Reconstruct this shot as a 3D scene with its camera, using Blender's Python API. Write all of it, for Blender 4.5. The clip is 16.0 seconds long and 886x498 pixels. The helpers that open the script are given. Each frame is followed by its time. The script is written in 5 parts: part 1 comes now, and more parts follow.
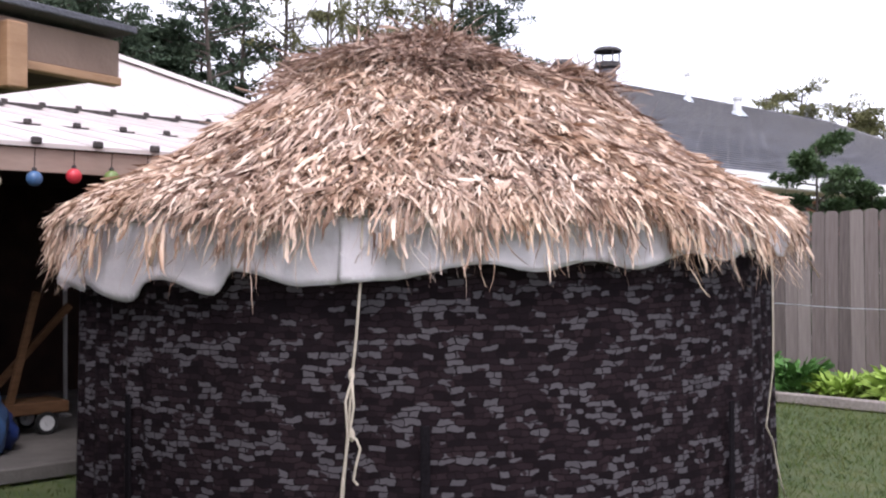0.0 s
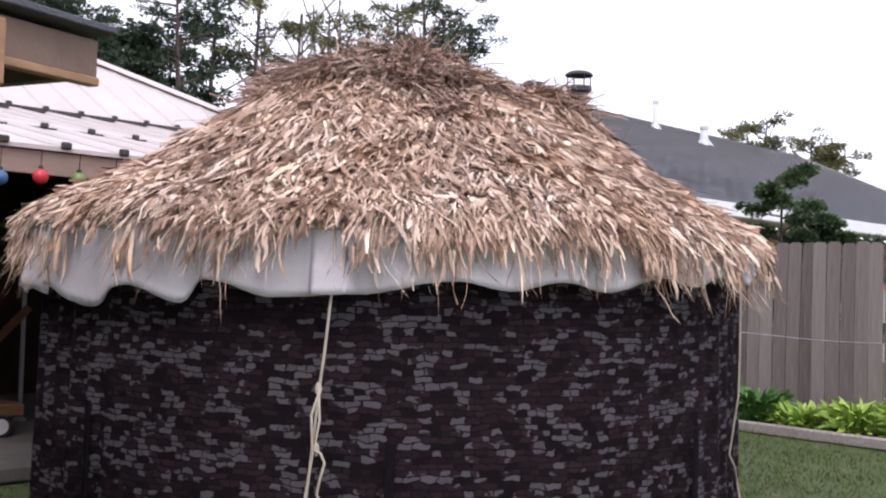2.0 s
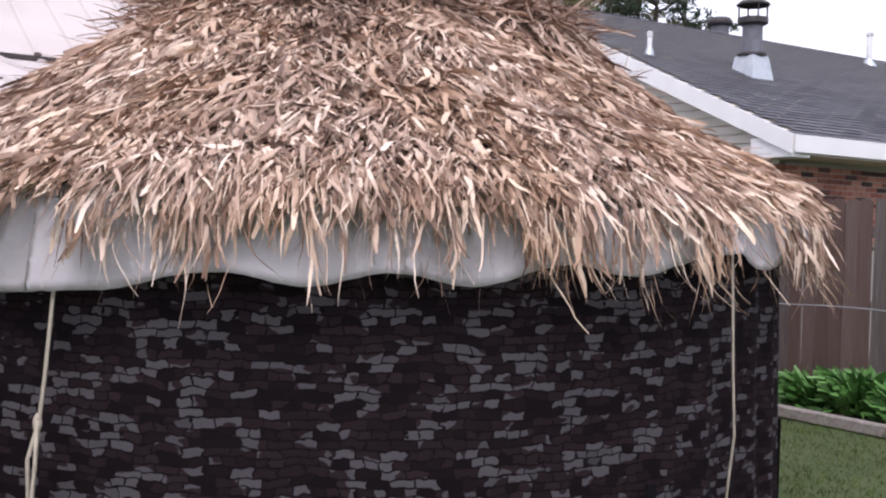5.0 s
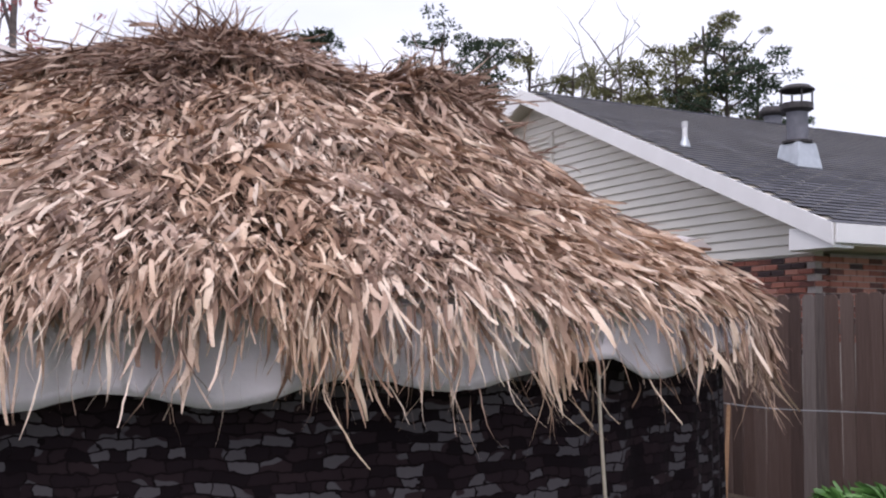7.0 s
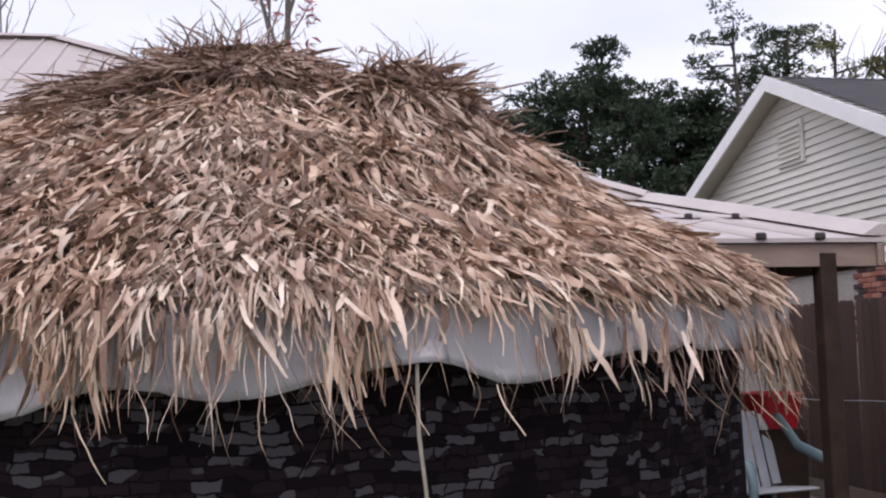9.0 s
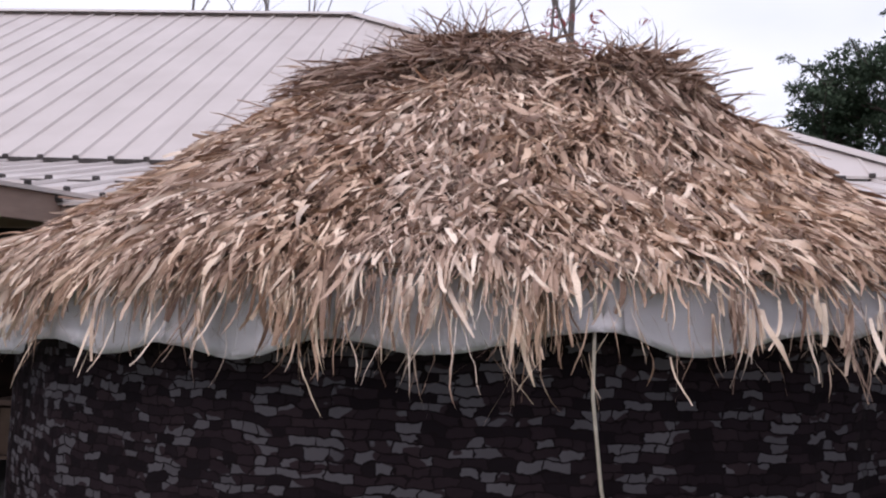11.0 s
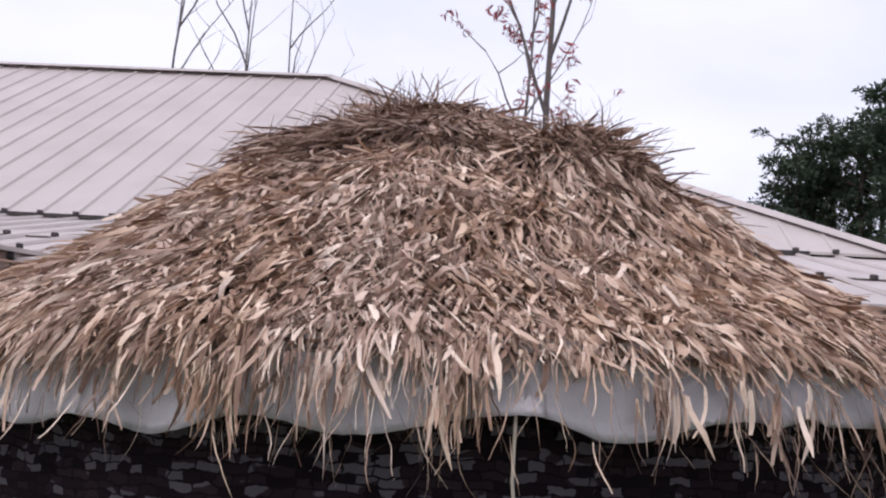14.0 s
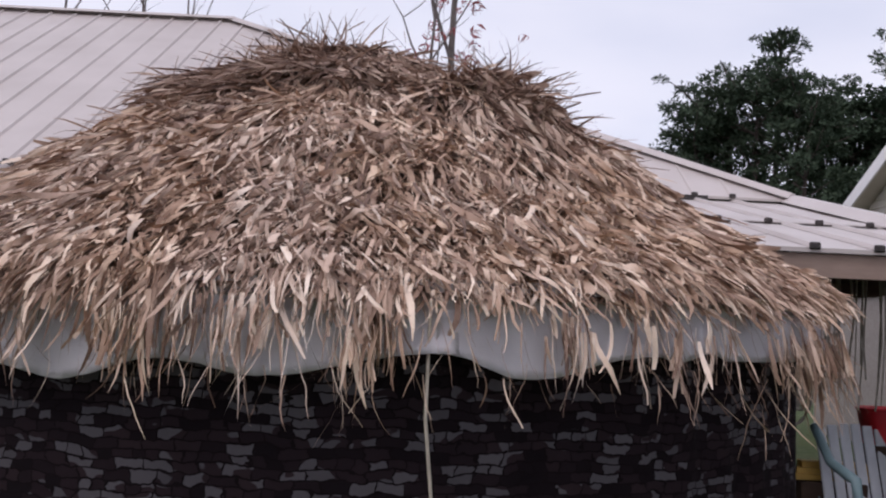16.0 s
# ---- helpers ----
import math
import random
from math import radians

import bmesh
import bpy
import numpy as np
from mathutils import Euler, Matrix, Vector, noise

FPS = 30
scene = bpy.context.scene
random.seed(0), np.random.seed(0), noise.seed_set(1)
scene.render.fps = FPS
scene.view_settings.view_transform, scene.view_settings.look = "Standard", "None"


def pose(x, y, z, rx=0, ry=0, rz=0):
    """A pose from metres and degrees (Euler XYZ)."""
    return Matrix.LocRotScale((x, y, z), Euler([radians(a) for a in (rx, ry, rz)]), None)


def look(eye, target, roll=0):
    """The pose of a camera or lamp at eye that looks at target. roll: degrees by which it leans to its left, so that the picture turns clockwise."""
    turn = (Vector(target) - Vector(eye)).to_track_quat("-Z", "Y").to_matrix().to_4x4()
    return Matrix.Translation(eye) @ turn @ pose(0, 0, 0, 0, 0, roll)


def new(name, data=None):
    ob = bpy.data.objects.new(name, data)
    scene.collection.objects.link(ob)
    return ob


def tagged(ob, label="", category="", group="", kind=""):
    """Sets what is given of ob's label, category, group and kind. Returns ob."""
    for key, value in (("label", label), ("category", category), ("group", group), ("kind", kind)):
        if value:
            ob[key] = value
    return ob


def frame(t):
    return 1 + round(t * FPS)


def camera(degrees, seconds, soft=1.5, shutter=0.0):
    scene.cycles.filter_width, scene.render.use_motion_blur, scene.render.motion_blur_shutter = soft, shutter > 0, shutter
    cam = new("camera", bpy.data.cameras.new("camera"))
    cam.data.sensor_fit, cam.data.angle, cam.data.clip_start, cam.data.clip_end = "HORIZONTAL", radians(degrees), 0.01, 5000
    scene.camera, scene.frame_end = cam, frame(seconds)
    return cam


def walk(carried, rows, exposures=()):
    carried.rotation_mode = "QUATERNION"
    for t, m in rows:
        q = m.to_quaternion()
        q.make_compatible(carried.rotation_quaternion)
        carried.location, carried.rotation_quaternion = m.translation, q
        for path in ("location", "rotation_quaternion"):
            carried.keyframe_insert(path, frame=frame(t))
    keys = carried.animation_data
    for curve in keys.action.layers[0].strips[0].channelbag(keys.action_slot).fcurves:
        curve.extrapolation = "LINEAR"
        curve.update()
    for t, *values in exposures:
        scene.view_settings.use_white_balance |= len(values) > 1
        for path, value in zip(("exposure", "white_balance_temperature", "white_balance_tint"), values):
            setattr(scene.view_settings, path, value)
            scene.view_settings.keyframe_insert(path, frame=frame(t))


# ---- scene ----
cam = camera(45.0, 16.0, 2.2)
PATH = [
    (0, (0.128, -0.413, 1.394), (0.075, 1.586, 1.418), -0.3),
    (0.5, (0.139, -0.42, 1.396), (0.106, 1.58, 1.418), -0.8),
    (1, (0.13, -0.4, 1.407), (0.112, 1.6, 1.43), -0.3),
    (1.5, (0.091, -0.389, 1.419), (0.093, 1.611, 1.47), 0.0),
    (2, (0.079, -0.386, 1.39), (0.096, 1.613, 1.447), 1.9),
    (2.5, (0.363, -0.18, 1.371), (0.171, 1.811, 1.382), 2.0),
    (3, (0.605, 0.121, 1.41), (0.152, 2.069, 1.413), 1.3),
    (3.2, (0.678, 0.272, 1.431), (0.416, 2.254, 1.441), -0.1),
    (3.4, (0.698, 0.481, 1.465), (0.519, 2.47, 1.349), -1.3),
    (3.5, (0.758, 0.557, 1.483), (0.632, 2.549, 1.361), -0.8),
    (4, (1.092, 0.829, 1.434), (0.809, 2.807, 1.353), -0.4),
    (4.5, (1.471, 1.081, 1.481), (1.079, 3.041, 1.44), 0.7),
    (4.7, (1.487, 1.196, 1.526), (1.081, 3.154, 1.478), 1.2),
    (6.8, (2.146, 2.18, 1.544), (1.522, 4.074, 1.702), 1.1),
    (7, (2.186, 2.281, 1.542), (1.585, 4.181, 1.699), 0.4),
    (7.5, (2.347, 2.539, 1.56), (1.684, 4.413, 1.78), -0.5),
    (8, (2.748, 2.77, 1.526), (1.845, 4.542, 1.737), 3.6),
    (8.2, (2.875, 2.865, 1.523), (1.941, 4.621, 1.735), 2.1),
    (10.3, (3.665, 3.216, 1.478), (2.23, 4.601, 1.617), -0.0),
    (10.5, (3.679, 3.125, 1.485), (2.23, 4.495, 1.634), 1.0),
    (11, (3.688, 3.071, 1.501), (2.146, 4.339, 1.627), 2.1),
    (11.5, (3.715, 3.091, 1.527), (2.101, 4.267, 1.65), 3.3),
    (12, (3.712, 3.115, 1.536), (2.069, 4.248, 1.666), 4.4),
    (12.5, (3.715, 3.113, 1.54), (2.076, 4.248, 1.698), 4.4),
    (13, (3.764, 3.144, 1.55), (2.188, 4.361, 1.732), 3.5),
    (13.5, (3.769, 3.199, 1.545), (2.232, 4.46, 1.762), 4.6),
    (14, (3.753, 3.213, 1.556), (2.241, 4.5, 1.798), 3.5),
    (14.5, (3.779, 3.221, 1.553), (2.307, 4.55, 1.81), 2.1),
    (15, (3.796, 3.224, 1.551), (2.367, 4.601, 1.804), 1.6),
    (15.5, (3.781, 3.212, 1.539), (2.369, 4.608, 1.776), 2.0),
    (16, (3.758, 3.181, 1.538), (2.365, 4.607, 1.69), 2.7),
]
EXPOSURES = [(t, e, 6000, 20) for t, e in ((0, 0.88), (2, 0.62), (3, 0.50), (4.5, 0.54), (7, 0.14), (8, 0.0), (10.5, 0.02), (12.5, 0.08), (14.5, -0.1), (16, -0.26))]
walk(cam, [(t, look(*p)) for t, *p in PATH], EXPOSURES)

# ---- world and light: thin overcast, late in the day ----
world = bpy.data.worlds.new("overcast_sky")
scene.world = world
world.use_nodes = True
wn, wl = world.node_tree.nodes, world.node_tree.links
wn.clear()
w_out, w_bg = wn.new("ShaderNodeOutputWorld"), wn.new("ShaderNodeBackground")
w_sky = wn.new("ShaderNodeTexSky")
w_sky.sky_type, w_sky.sun_disc = "NISHITA", False
w_sky.sun_elevation, w_sky.sun_rotation = radians(54), radians(174)
w_gain = wn.new("ShaderNodeMix")
w_gain.data_type, w_gain.blend_type = "RGBA", "MULTIPLY"
w_gain.inputs[0].default_value = 1.0
w_gain.inputs[7].default_value = (0.1, 0.1, 0.1, 1)
w_co, w_map, w_noise = wn.new("ShaderNodeTexCoord"), wn.new("ShaderNodeMapping"), wn.new("ShaderNodeTexNoise")
w_map.inputs["Scale"].default_value = (1.0, 1.0, 2.6)
w_noise.inputs["Scale"].default_value, w_noise.inputs["Detail"].default_value = 1.9, 5
w_ramp = wn.new("ShaderNodeValToRGB")
w_ramp.color_ramp.elements[0].position, w_ramp.color_ramp.elements[0].color = 0.34, (0.90, 0.93, 1.0, 1)
w_ramp.color_ramp.elements[1].position, w_ramp.color_ramp.elements[1].color = 0.60, (1.14, 1.13, 1.14, 1)
w_mix = wn.new("ShaderNodeMix")
w_mix.data_type = "RGBA"
w_mix.inputs[0].default_value = 0.86
wl.new(w_sky.outputs[0], w_gain.inputs[6])
wl.new(w_co.outputs["Generated"], w_map.inputs[0])
wl.new(w_map.outputs[0], w_noise.inputs["Vector"])
wl.new(w_noise.outputs[0], w_ramp.inputs[0])
wl.new(w_gain.outputs[2], w_mix.inputs[6])
wl.new(w_ramp.outputs[0], w_mix.inputs[7])
wl.new(w_mix.outputs[2], w_bg.inputs[0])
w_bg.inputs[1].default_value = 1.0
wl.new(w_bg.outputs[0], w_out.inputs[0])

sun = new("sun", bpy.data.lights.new("sun", "SUN"))
sun.data.energy, sun.data.angle, sun.data.color = 1.5, radians(30), (1.0, 0.94, 0.86)
sun.matrix_world = look((1, -4, 14), (0, 6, 0))
tagged(sun, kind="structure")


# ---- materials ----
def mat(name, cols, scale=8.0, rough=0.8, metal=0.0, bump=0.2, bump_scale=60.0, island=0.0, obj=0.0, stretch=(1, 1, 1), detail=6, spec=0.5, big=0.25):
    """Noise-mixed colours at two scales, with fine relief. island, obj: how far colour varies from piece to piece."""
    m = bpy.data.materials.new(name)
    m.use_nodes = True
    n, l = m.node_tree.nodes, m.node_tree.links
    b = n["Principled BSDF"]
    b.inputs["Roughness"].default_value, b.inputs["Metallic"].default_value = rough, metal
    b.inputs["Specular IOR Level"].default_value = spec
    co, mp = n.new("ShaderNodeTexCoord"), n.new("ShaderNodeMapping")
    mp.inputs["Scale"].default_value = stretch
    l.new(co.outputs["Object"], mp.inputs[0])
    n1, n2 = n.new("ShaderNodeTexNoise"), n.new("ShaderNodeTexNoise")
    n1.inputs["Scale"].default_value, n1.inputs["Detail"].default_value = scale, detail
    n2.inputs["Scale"].default_value, n2.inputs["Detail"].default_value = scale * 0.11, 3
    l.new(mp.outputs[0], n1.inputs["Vector"])
    l.new(mp.outputs[0], n2.inputs["Vector"])
    value = n1.outputs[0]

    def blend(a, c, f):
        x = n.new("ShaderNodeMix")
        x.inputs[0].default_value = f
        l.new(a, x.inputs[2])
        l.new(c, x.inputs[3])
        return x.outputs[0]

    value = blend(value, n2.outputs[0], big)
    if island:
        g = n.new("ShaderNodeNewGeometry")
        value = blend(value, g.outputs["Random Per Island"], island)
    if obj:
        o = n.new("ShaderNodeObjectInfo")
        value = blend(value, o.outputs["Random"], obj)
    r = n.new("ShaderNodeValToRGB")
    lo, hi = (0.3, 0.7) if not (island or obj) else (0.24, 0.74)
    e = r.color_ramp.elements
    while len(e) < len(cols):
        e.new(0.5)
    for i, c in enumerate(cols):
        e[i].position = lo + (hi - lo) * i / (len(cols) - 1)
        e[i].color = (*c, 1)
    l.new(value, r.inputs[0])
    l.new(r.outputs[0], b.inputs["Base Color"])
    if bump:
        n3, bp = n.new("ShaderNodeTexNoise"), n.new("ShaderNodeBump")
        n3.inputs["Scale"].default_value, n3.inputs["Detail"].default_value = bump_scale, 4
        l.new(mp.outputs[0], n3.inputs["Vector"])
        l.new(n3.outputs[0], bp.inputs["Height"])
        bp.inputs["Strength"].default_value, bp.inputs["Distance"].default_value = bump, 0.02
        l.new(bp.outputs[0], b.inputs["Normal"])
    return m


THATCH = mat("dry_palm_thatch", [(0.13, 0.078, 0.058), (0.36, 0.245, 0.185), (0.56, 0.415, 0.325), (0.78, 0.645, 0.53)], 9, 0.65, 0, 0.25, 120, island=0.5, spec=0.25, big=0.62)


def weathered(m, warm, pale, scale):
    """Warm and bleached patches over a material, each some hand-widths across."""
    n, l = m.node_tree.nodes, m.node_tree.links
    b = n["Principled BSDF"]
    src = b.inputs["Base Color"].links[0].from_socket
    co, nz, r, x = n.new("ShaderNodeTexCoord"), n.new("ShaderNodeTexNoise"), n.new("ShaderNodeValToRGB"), n.new("ShaderNodeMix")
    nz.inputs["Scale"].default_value, nz.inputs["Detail"].default_value = scale, 4
    l.new(co.outputs["Object"], nz.inputs["Vector"])
    l.new(nz.outputs[0], r.inputs[0])
    r.color_ramp.elements[0].position, r.color_ramp.elements[0].color = 0.40, (*warm, 1)
    r.color_ramp.elements[1].position, r.color_ramp.elements[1].color = 0.60, (*pale, 1)
    x.data_type, x.blend_type = "RGBA", "MULTIPLY"
    x.inputs[0].default_value = 1.0
    l.new(src, x.inputs[6])
    l.new(r.outputs[0], x.inputs[7])
    l.new(x.outputs[2], b.inputs["Base Color"])


weathered(THATCH, (0.98, 0.90, 0.81), (1.13, 1.13, 1.13), 2.3)
BROWN = mat("brown_palm_thatch", [(0.09, 0.052, 0.038), (0.23, 0.142, 0.105), (0.37, 0.25, 0.19), (0.56, 0.42, 0.33)], 9, 0.65, 0, 0.25, 120, island=0.5, spec=0.25, big=0.55)
LEAF = mat("dry_palm_leaf", [(0.15, 0.09, 0.065), (0.32, 0.215, 0.16), (0.48, 0.35, 0.265), (0.64, 0.51, 0.41)], 14, 0.6, 0, 0.25, 120, obj=0.6, spec=0.35)
# thatch core, its brown darkened to give shade between the leaves
UNDER = mat("shade_dark_thatch_core", [(0.05, 0.03, 0.02), (0.13, 0.08, 0.05)], 14, 0.95, bump=0.6, bump_scale=40)
VINYL = mat("white_vinyl_skirt", [(0.80, 0.755, 0.77), (0.88, 0.835, 0.85), (0.91, 0.87, 0.885)], 3.5, 0.5, bump=0.08, bump_scale=25)
HEM = mat("hem_seam", [(0.36, 0.32, 0.30), (0.48, 0.44, 0.41)], 20, 0.8)
ROPE = mat("cotton_rope", [(0.42, 0.36, 0.28), (0.58, 0.51, 0.41)], 40, 0.9, bump=0.5, bump_scale=220)
STRAP = mat("black_webbing", [(0.006, 0.005, 0.006), (0.013, 0.011, 0.013)], 60, 0.9, spec=0.03)
FENCE = mat("weathered_pine_picket", [(0.10, 0.082, 0.076), (0.19, 0.157, 0.145), (0.27, 0.232, 0.212)], 11, 0.92, bump=0.6, bump_scale=30, obj=0.4, spec=0.2, stretch=(6, 6, 0.35))
GRASS = mat("winter_lawn", [(0.032, 0.05, 0.015), (0.055, 0.08, 0.024), (0.10, 0.105, 0.042)], 5, 0.95, bump=0.5, bump_scale=60, big=0.45)
BLADE = mat("grass_blade", [(0.035, 0.062, 0.012), (0.072, 0.105, 0.022), (0.15, 0.145, 0.055)], 3.0, 0.8, bump=0, island=0.35, big=0.6, spec=0.2)
# concrete darkened to include the shade under the porch roof
CONCRETE = mat("patio_concrete", [(0.075, 0.068, 0.062), (0.125, 0.113, 0.104)], 6, 0.9, bump=0.3)
SOIL = mat("garden_soil", [(0.05, 0.035, 0.025), (0.11, 0.08, 0.055)], 12, 0.95, bump=0.8)
FENCE2 = mat("stained_brown_picket", [(0.06, 0.036, 0.03), (0.105, 0.065, 0.053), (0.15, 0.105, 0.09)], 9, 0.9, bump=0.5, bump_scale=30, obj=0.45, stretch=(6, 6, 0.35))
KERB = mat("landscape_timber", [(0.20, 0.17, 0.15), (0.36, 0.32, 0.29)], 10, 0.9, bump=0.4, stretch=(3, 3, 3))
METAL = mat("beige_painted_steel", [(0.43, 0.37, 0.345), (0.48, 0.42, 0.395), (0.53, 0.465, 0.44)], 1.2, 0.42, bump=0.04, bump_scale=8, spec=0.5)
# dark small parts, and the strips that paint shadow under roof panels
DARKSTEEL = mat("dark_foam_and_shade", [(0.03, 0.025, 0.025), (0.07, 0.06, 0.055)], 20, 0.9)
FASCIA = mat("tan_fascia_board", [(0.24, 0.165, 0.13), (0.33, 0.235, 0.19)], 5, 0.7, bump=0.2, stretch=(1, 1, 4))
CEDAR = mat("stained_cedar", [(0.28, 0.15, 0.075), (0.42, 0.25, 0.14)], 6, 0.6, bump=0.3, stretch=(1, 1, 6))
# the stained cedar again, darkened by the shade under the porch
SHADECEDAR = mat("cedar_in_porch_shade", [(0.10, 0.05, 0.024), (0.17, 0.09, 0.045)], 6, 0.8, bump=0.3, stretch=(1, 1, 6), spec=0.2)
PLY = mat("tan_soffit_wood", [(0.16, 0.105, 0.08), (0.25, 0.17, 0.13)], 4, 0.8, bump=0.2)
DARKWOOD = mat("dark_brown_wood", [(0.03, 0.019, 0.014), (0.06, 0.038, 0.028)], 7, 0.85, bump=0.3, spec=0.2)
# near-black, so the colour itself holds the patio's deep shade
SHADEWALL = mat("plank_wall_deep_shade", [(0.018, 0.011, 0.010), (0.038, 0.022, 0.018)], 5, 0.95, bump=0.3, spec=0.1)
SHINGLE = mat("asphalt_shingle", [(0.055, 0.055, 0.065), (0.09, 0.09, 0.105), (0.13, 0.13, 0.15)], 14, 0.92, bump=0.5, bump_scale=80, island=0.4)
SIDING = mat("cream_vinyl_siding", [(0.66, 0.63, 0.56), (0.74, 0.71, 0.65)], 2, 0.6, bump=0.05, obj=0.15)
TRIM = mat("white_trim_paint", [(0.76, 0.75, 0.74), (0.84, 0.83, 0.82)], 3, 0.55, bump=0.05)
# cream with the shade below the eaves mixed into the colour
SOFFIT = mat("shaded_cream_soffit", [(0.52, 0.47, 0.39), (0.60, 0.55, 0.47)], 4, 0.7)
BRICK = mat("red_brick", [(0.05, 0.03, 0.03), (0.24, 0.085, 0.06), (0.34, 0.13, 0.09), (0.42, 0.20, 0.15)], 20, 0.9, bump=0.4, obj=0.75)
BRICK2 = mat("red_brick_course", [(0.05, 0.03, 0.03), (0.24, 0.085, 0.06), (0.34, 0.13, 0.09), (0.42, 0.20, 0.15)], 20, 0.9, bump=0.4, island=0.75)
MORTAR = mat("grey_mortar", [(0.32, 0.28, 0.26), (0.42, 0.38, 0.35)], 30, 0.95)
GALV = mat("galvanised_steel", [(0.42, 0.45, 0.48), (0.58, 0.61, 0.64)], 9, 0.45, 0.6, bump=0.05)
DULLSTEEL = mat("weathered_flue_steel", [(0.13, 0.13, 0.15), (0.22, 0.22, 0.25)], 9, 0.7, 0.3, bump=0.05)
SOOT = mat("sooty_steel_cap", [(0.03, 0.028, 0.028), (0.09, 0.08, 0.08)], 12, 0.6, 0.5)
PVC = mat("grey_vent_pipe", [(0.5, 0.5, 0.5), (0.64, 0.64, 0.64)], 9, 0.6)
BARK = mat("pine_bark", [(0.045, 0.035, 0.03), (0.11, 0.085, 0.07)], 9, 0.95, bump=0.6, stretch=(2, 2, 0.6))
BAREBARK = mat("grey_bark", [(0.10, 0.085, 0.08), (0.20, 0.17, 0.155)], 9, 0.95, bump=0.4)
NEEDLE = mat("pine_needles", [(0.035, 0.052, 0.034), (0.055, 0.078, 0.05), (0.08, 0.105, 0.065)], 0.8, 0.9, bump=0, island=0.4, spec=0.1)
OLIVE = mat("olive_foliage", [(0.09, 0.095, 0.045), (0.15, 0.15, 0.07), (0.21, 0.195, 0.10)], 0.8, 0.9, bump=0, island=0.4, spec=0.1)
SHRUB = mat("evergreen_leaf", [(0.025, 0.05, 0.015), (0.05, 0.09, 0.03), (0.08, 0.13, 0.045)], 2, 0.6, bump=0, island=0.5)
LETTUCE = mat("bright_leaf", [(0.16, 0.26, 0.03), (0.27, 0.40, 0.06), (0.38, 0.52, 0.12)], 4, 0.55, bump=0.1, island=0.45)
GREENS = mat("green_leaf", [(0.04, 0.11, 0.02), (0.08, 0.20, 0.04), (0.13, 0.28, 0.07)], 4, 0.55, bump=0.1, island=0.45)
REDLEAF = mat("red_autumn_leaf", [(0.22, 0.035, 0.04), (0.36, 0.08, 0.08)], 4, 0.7, bump=0, island=0.4)


def plain(name, col, rough=0.5, metal=0.0, var=0.18):
    a = tuple(c * (1 - var) for c in col)
    return mat(name, [a, col], 9, rough, metal, bump=0.05)


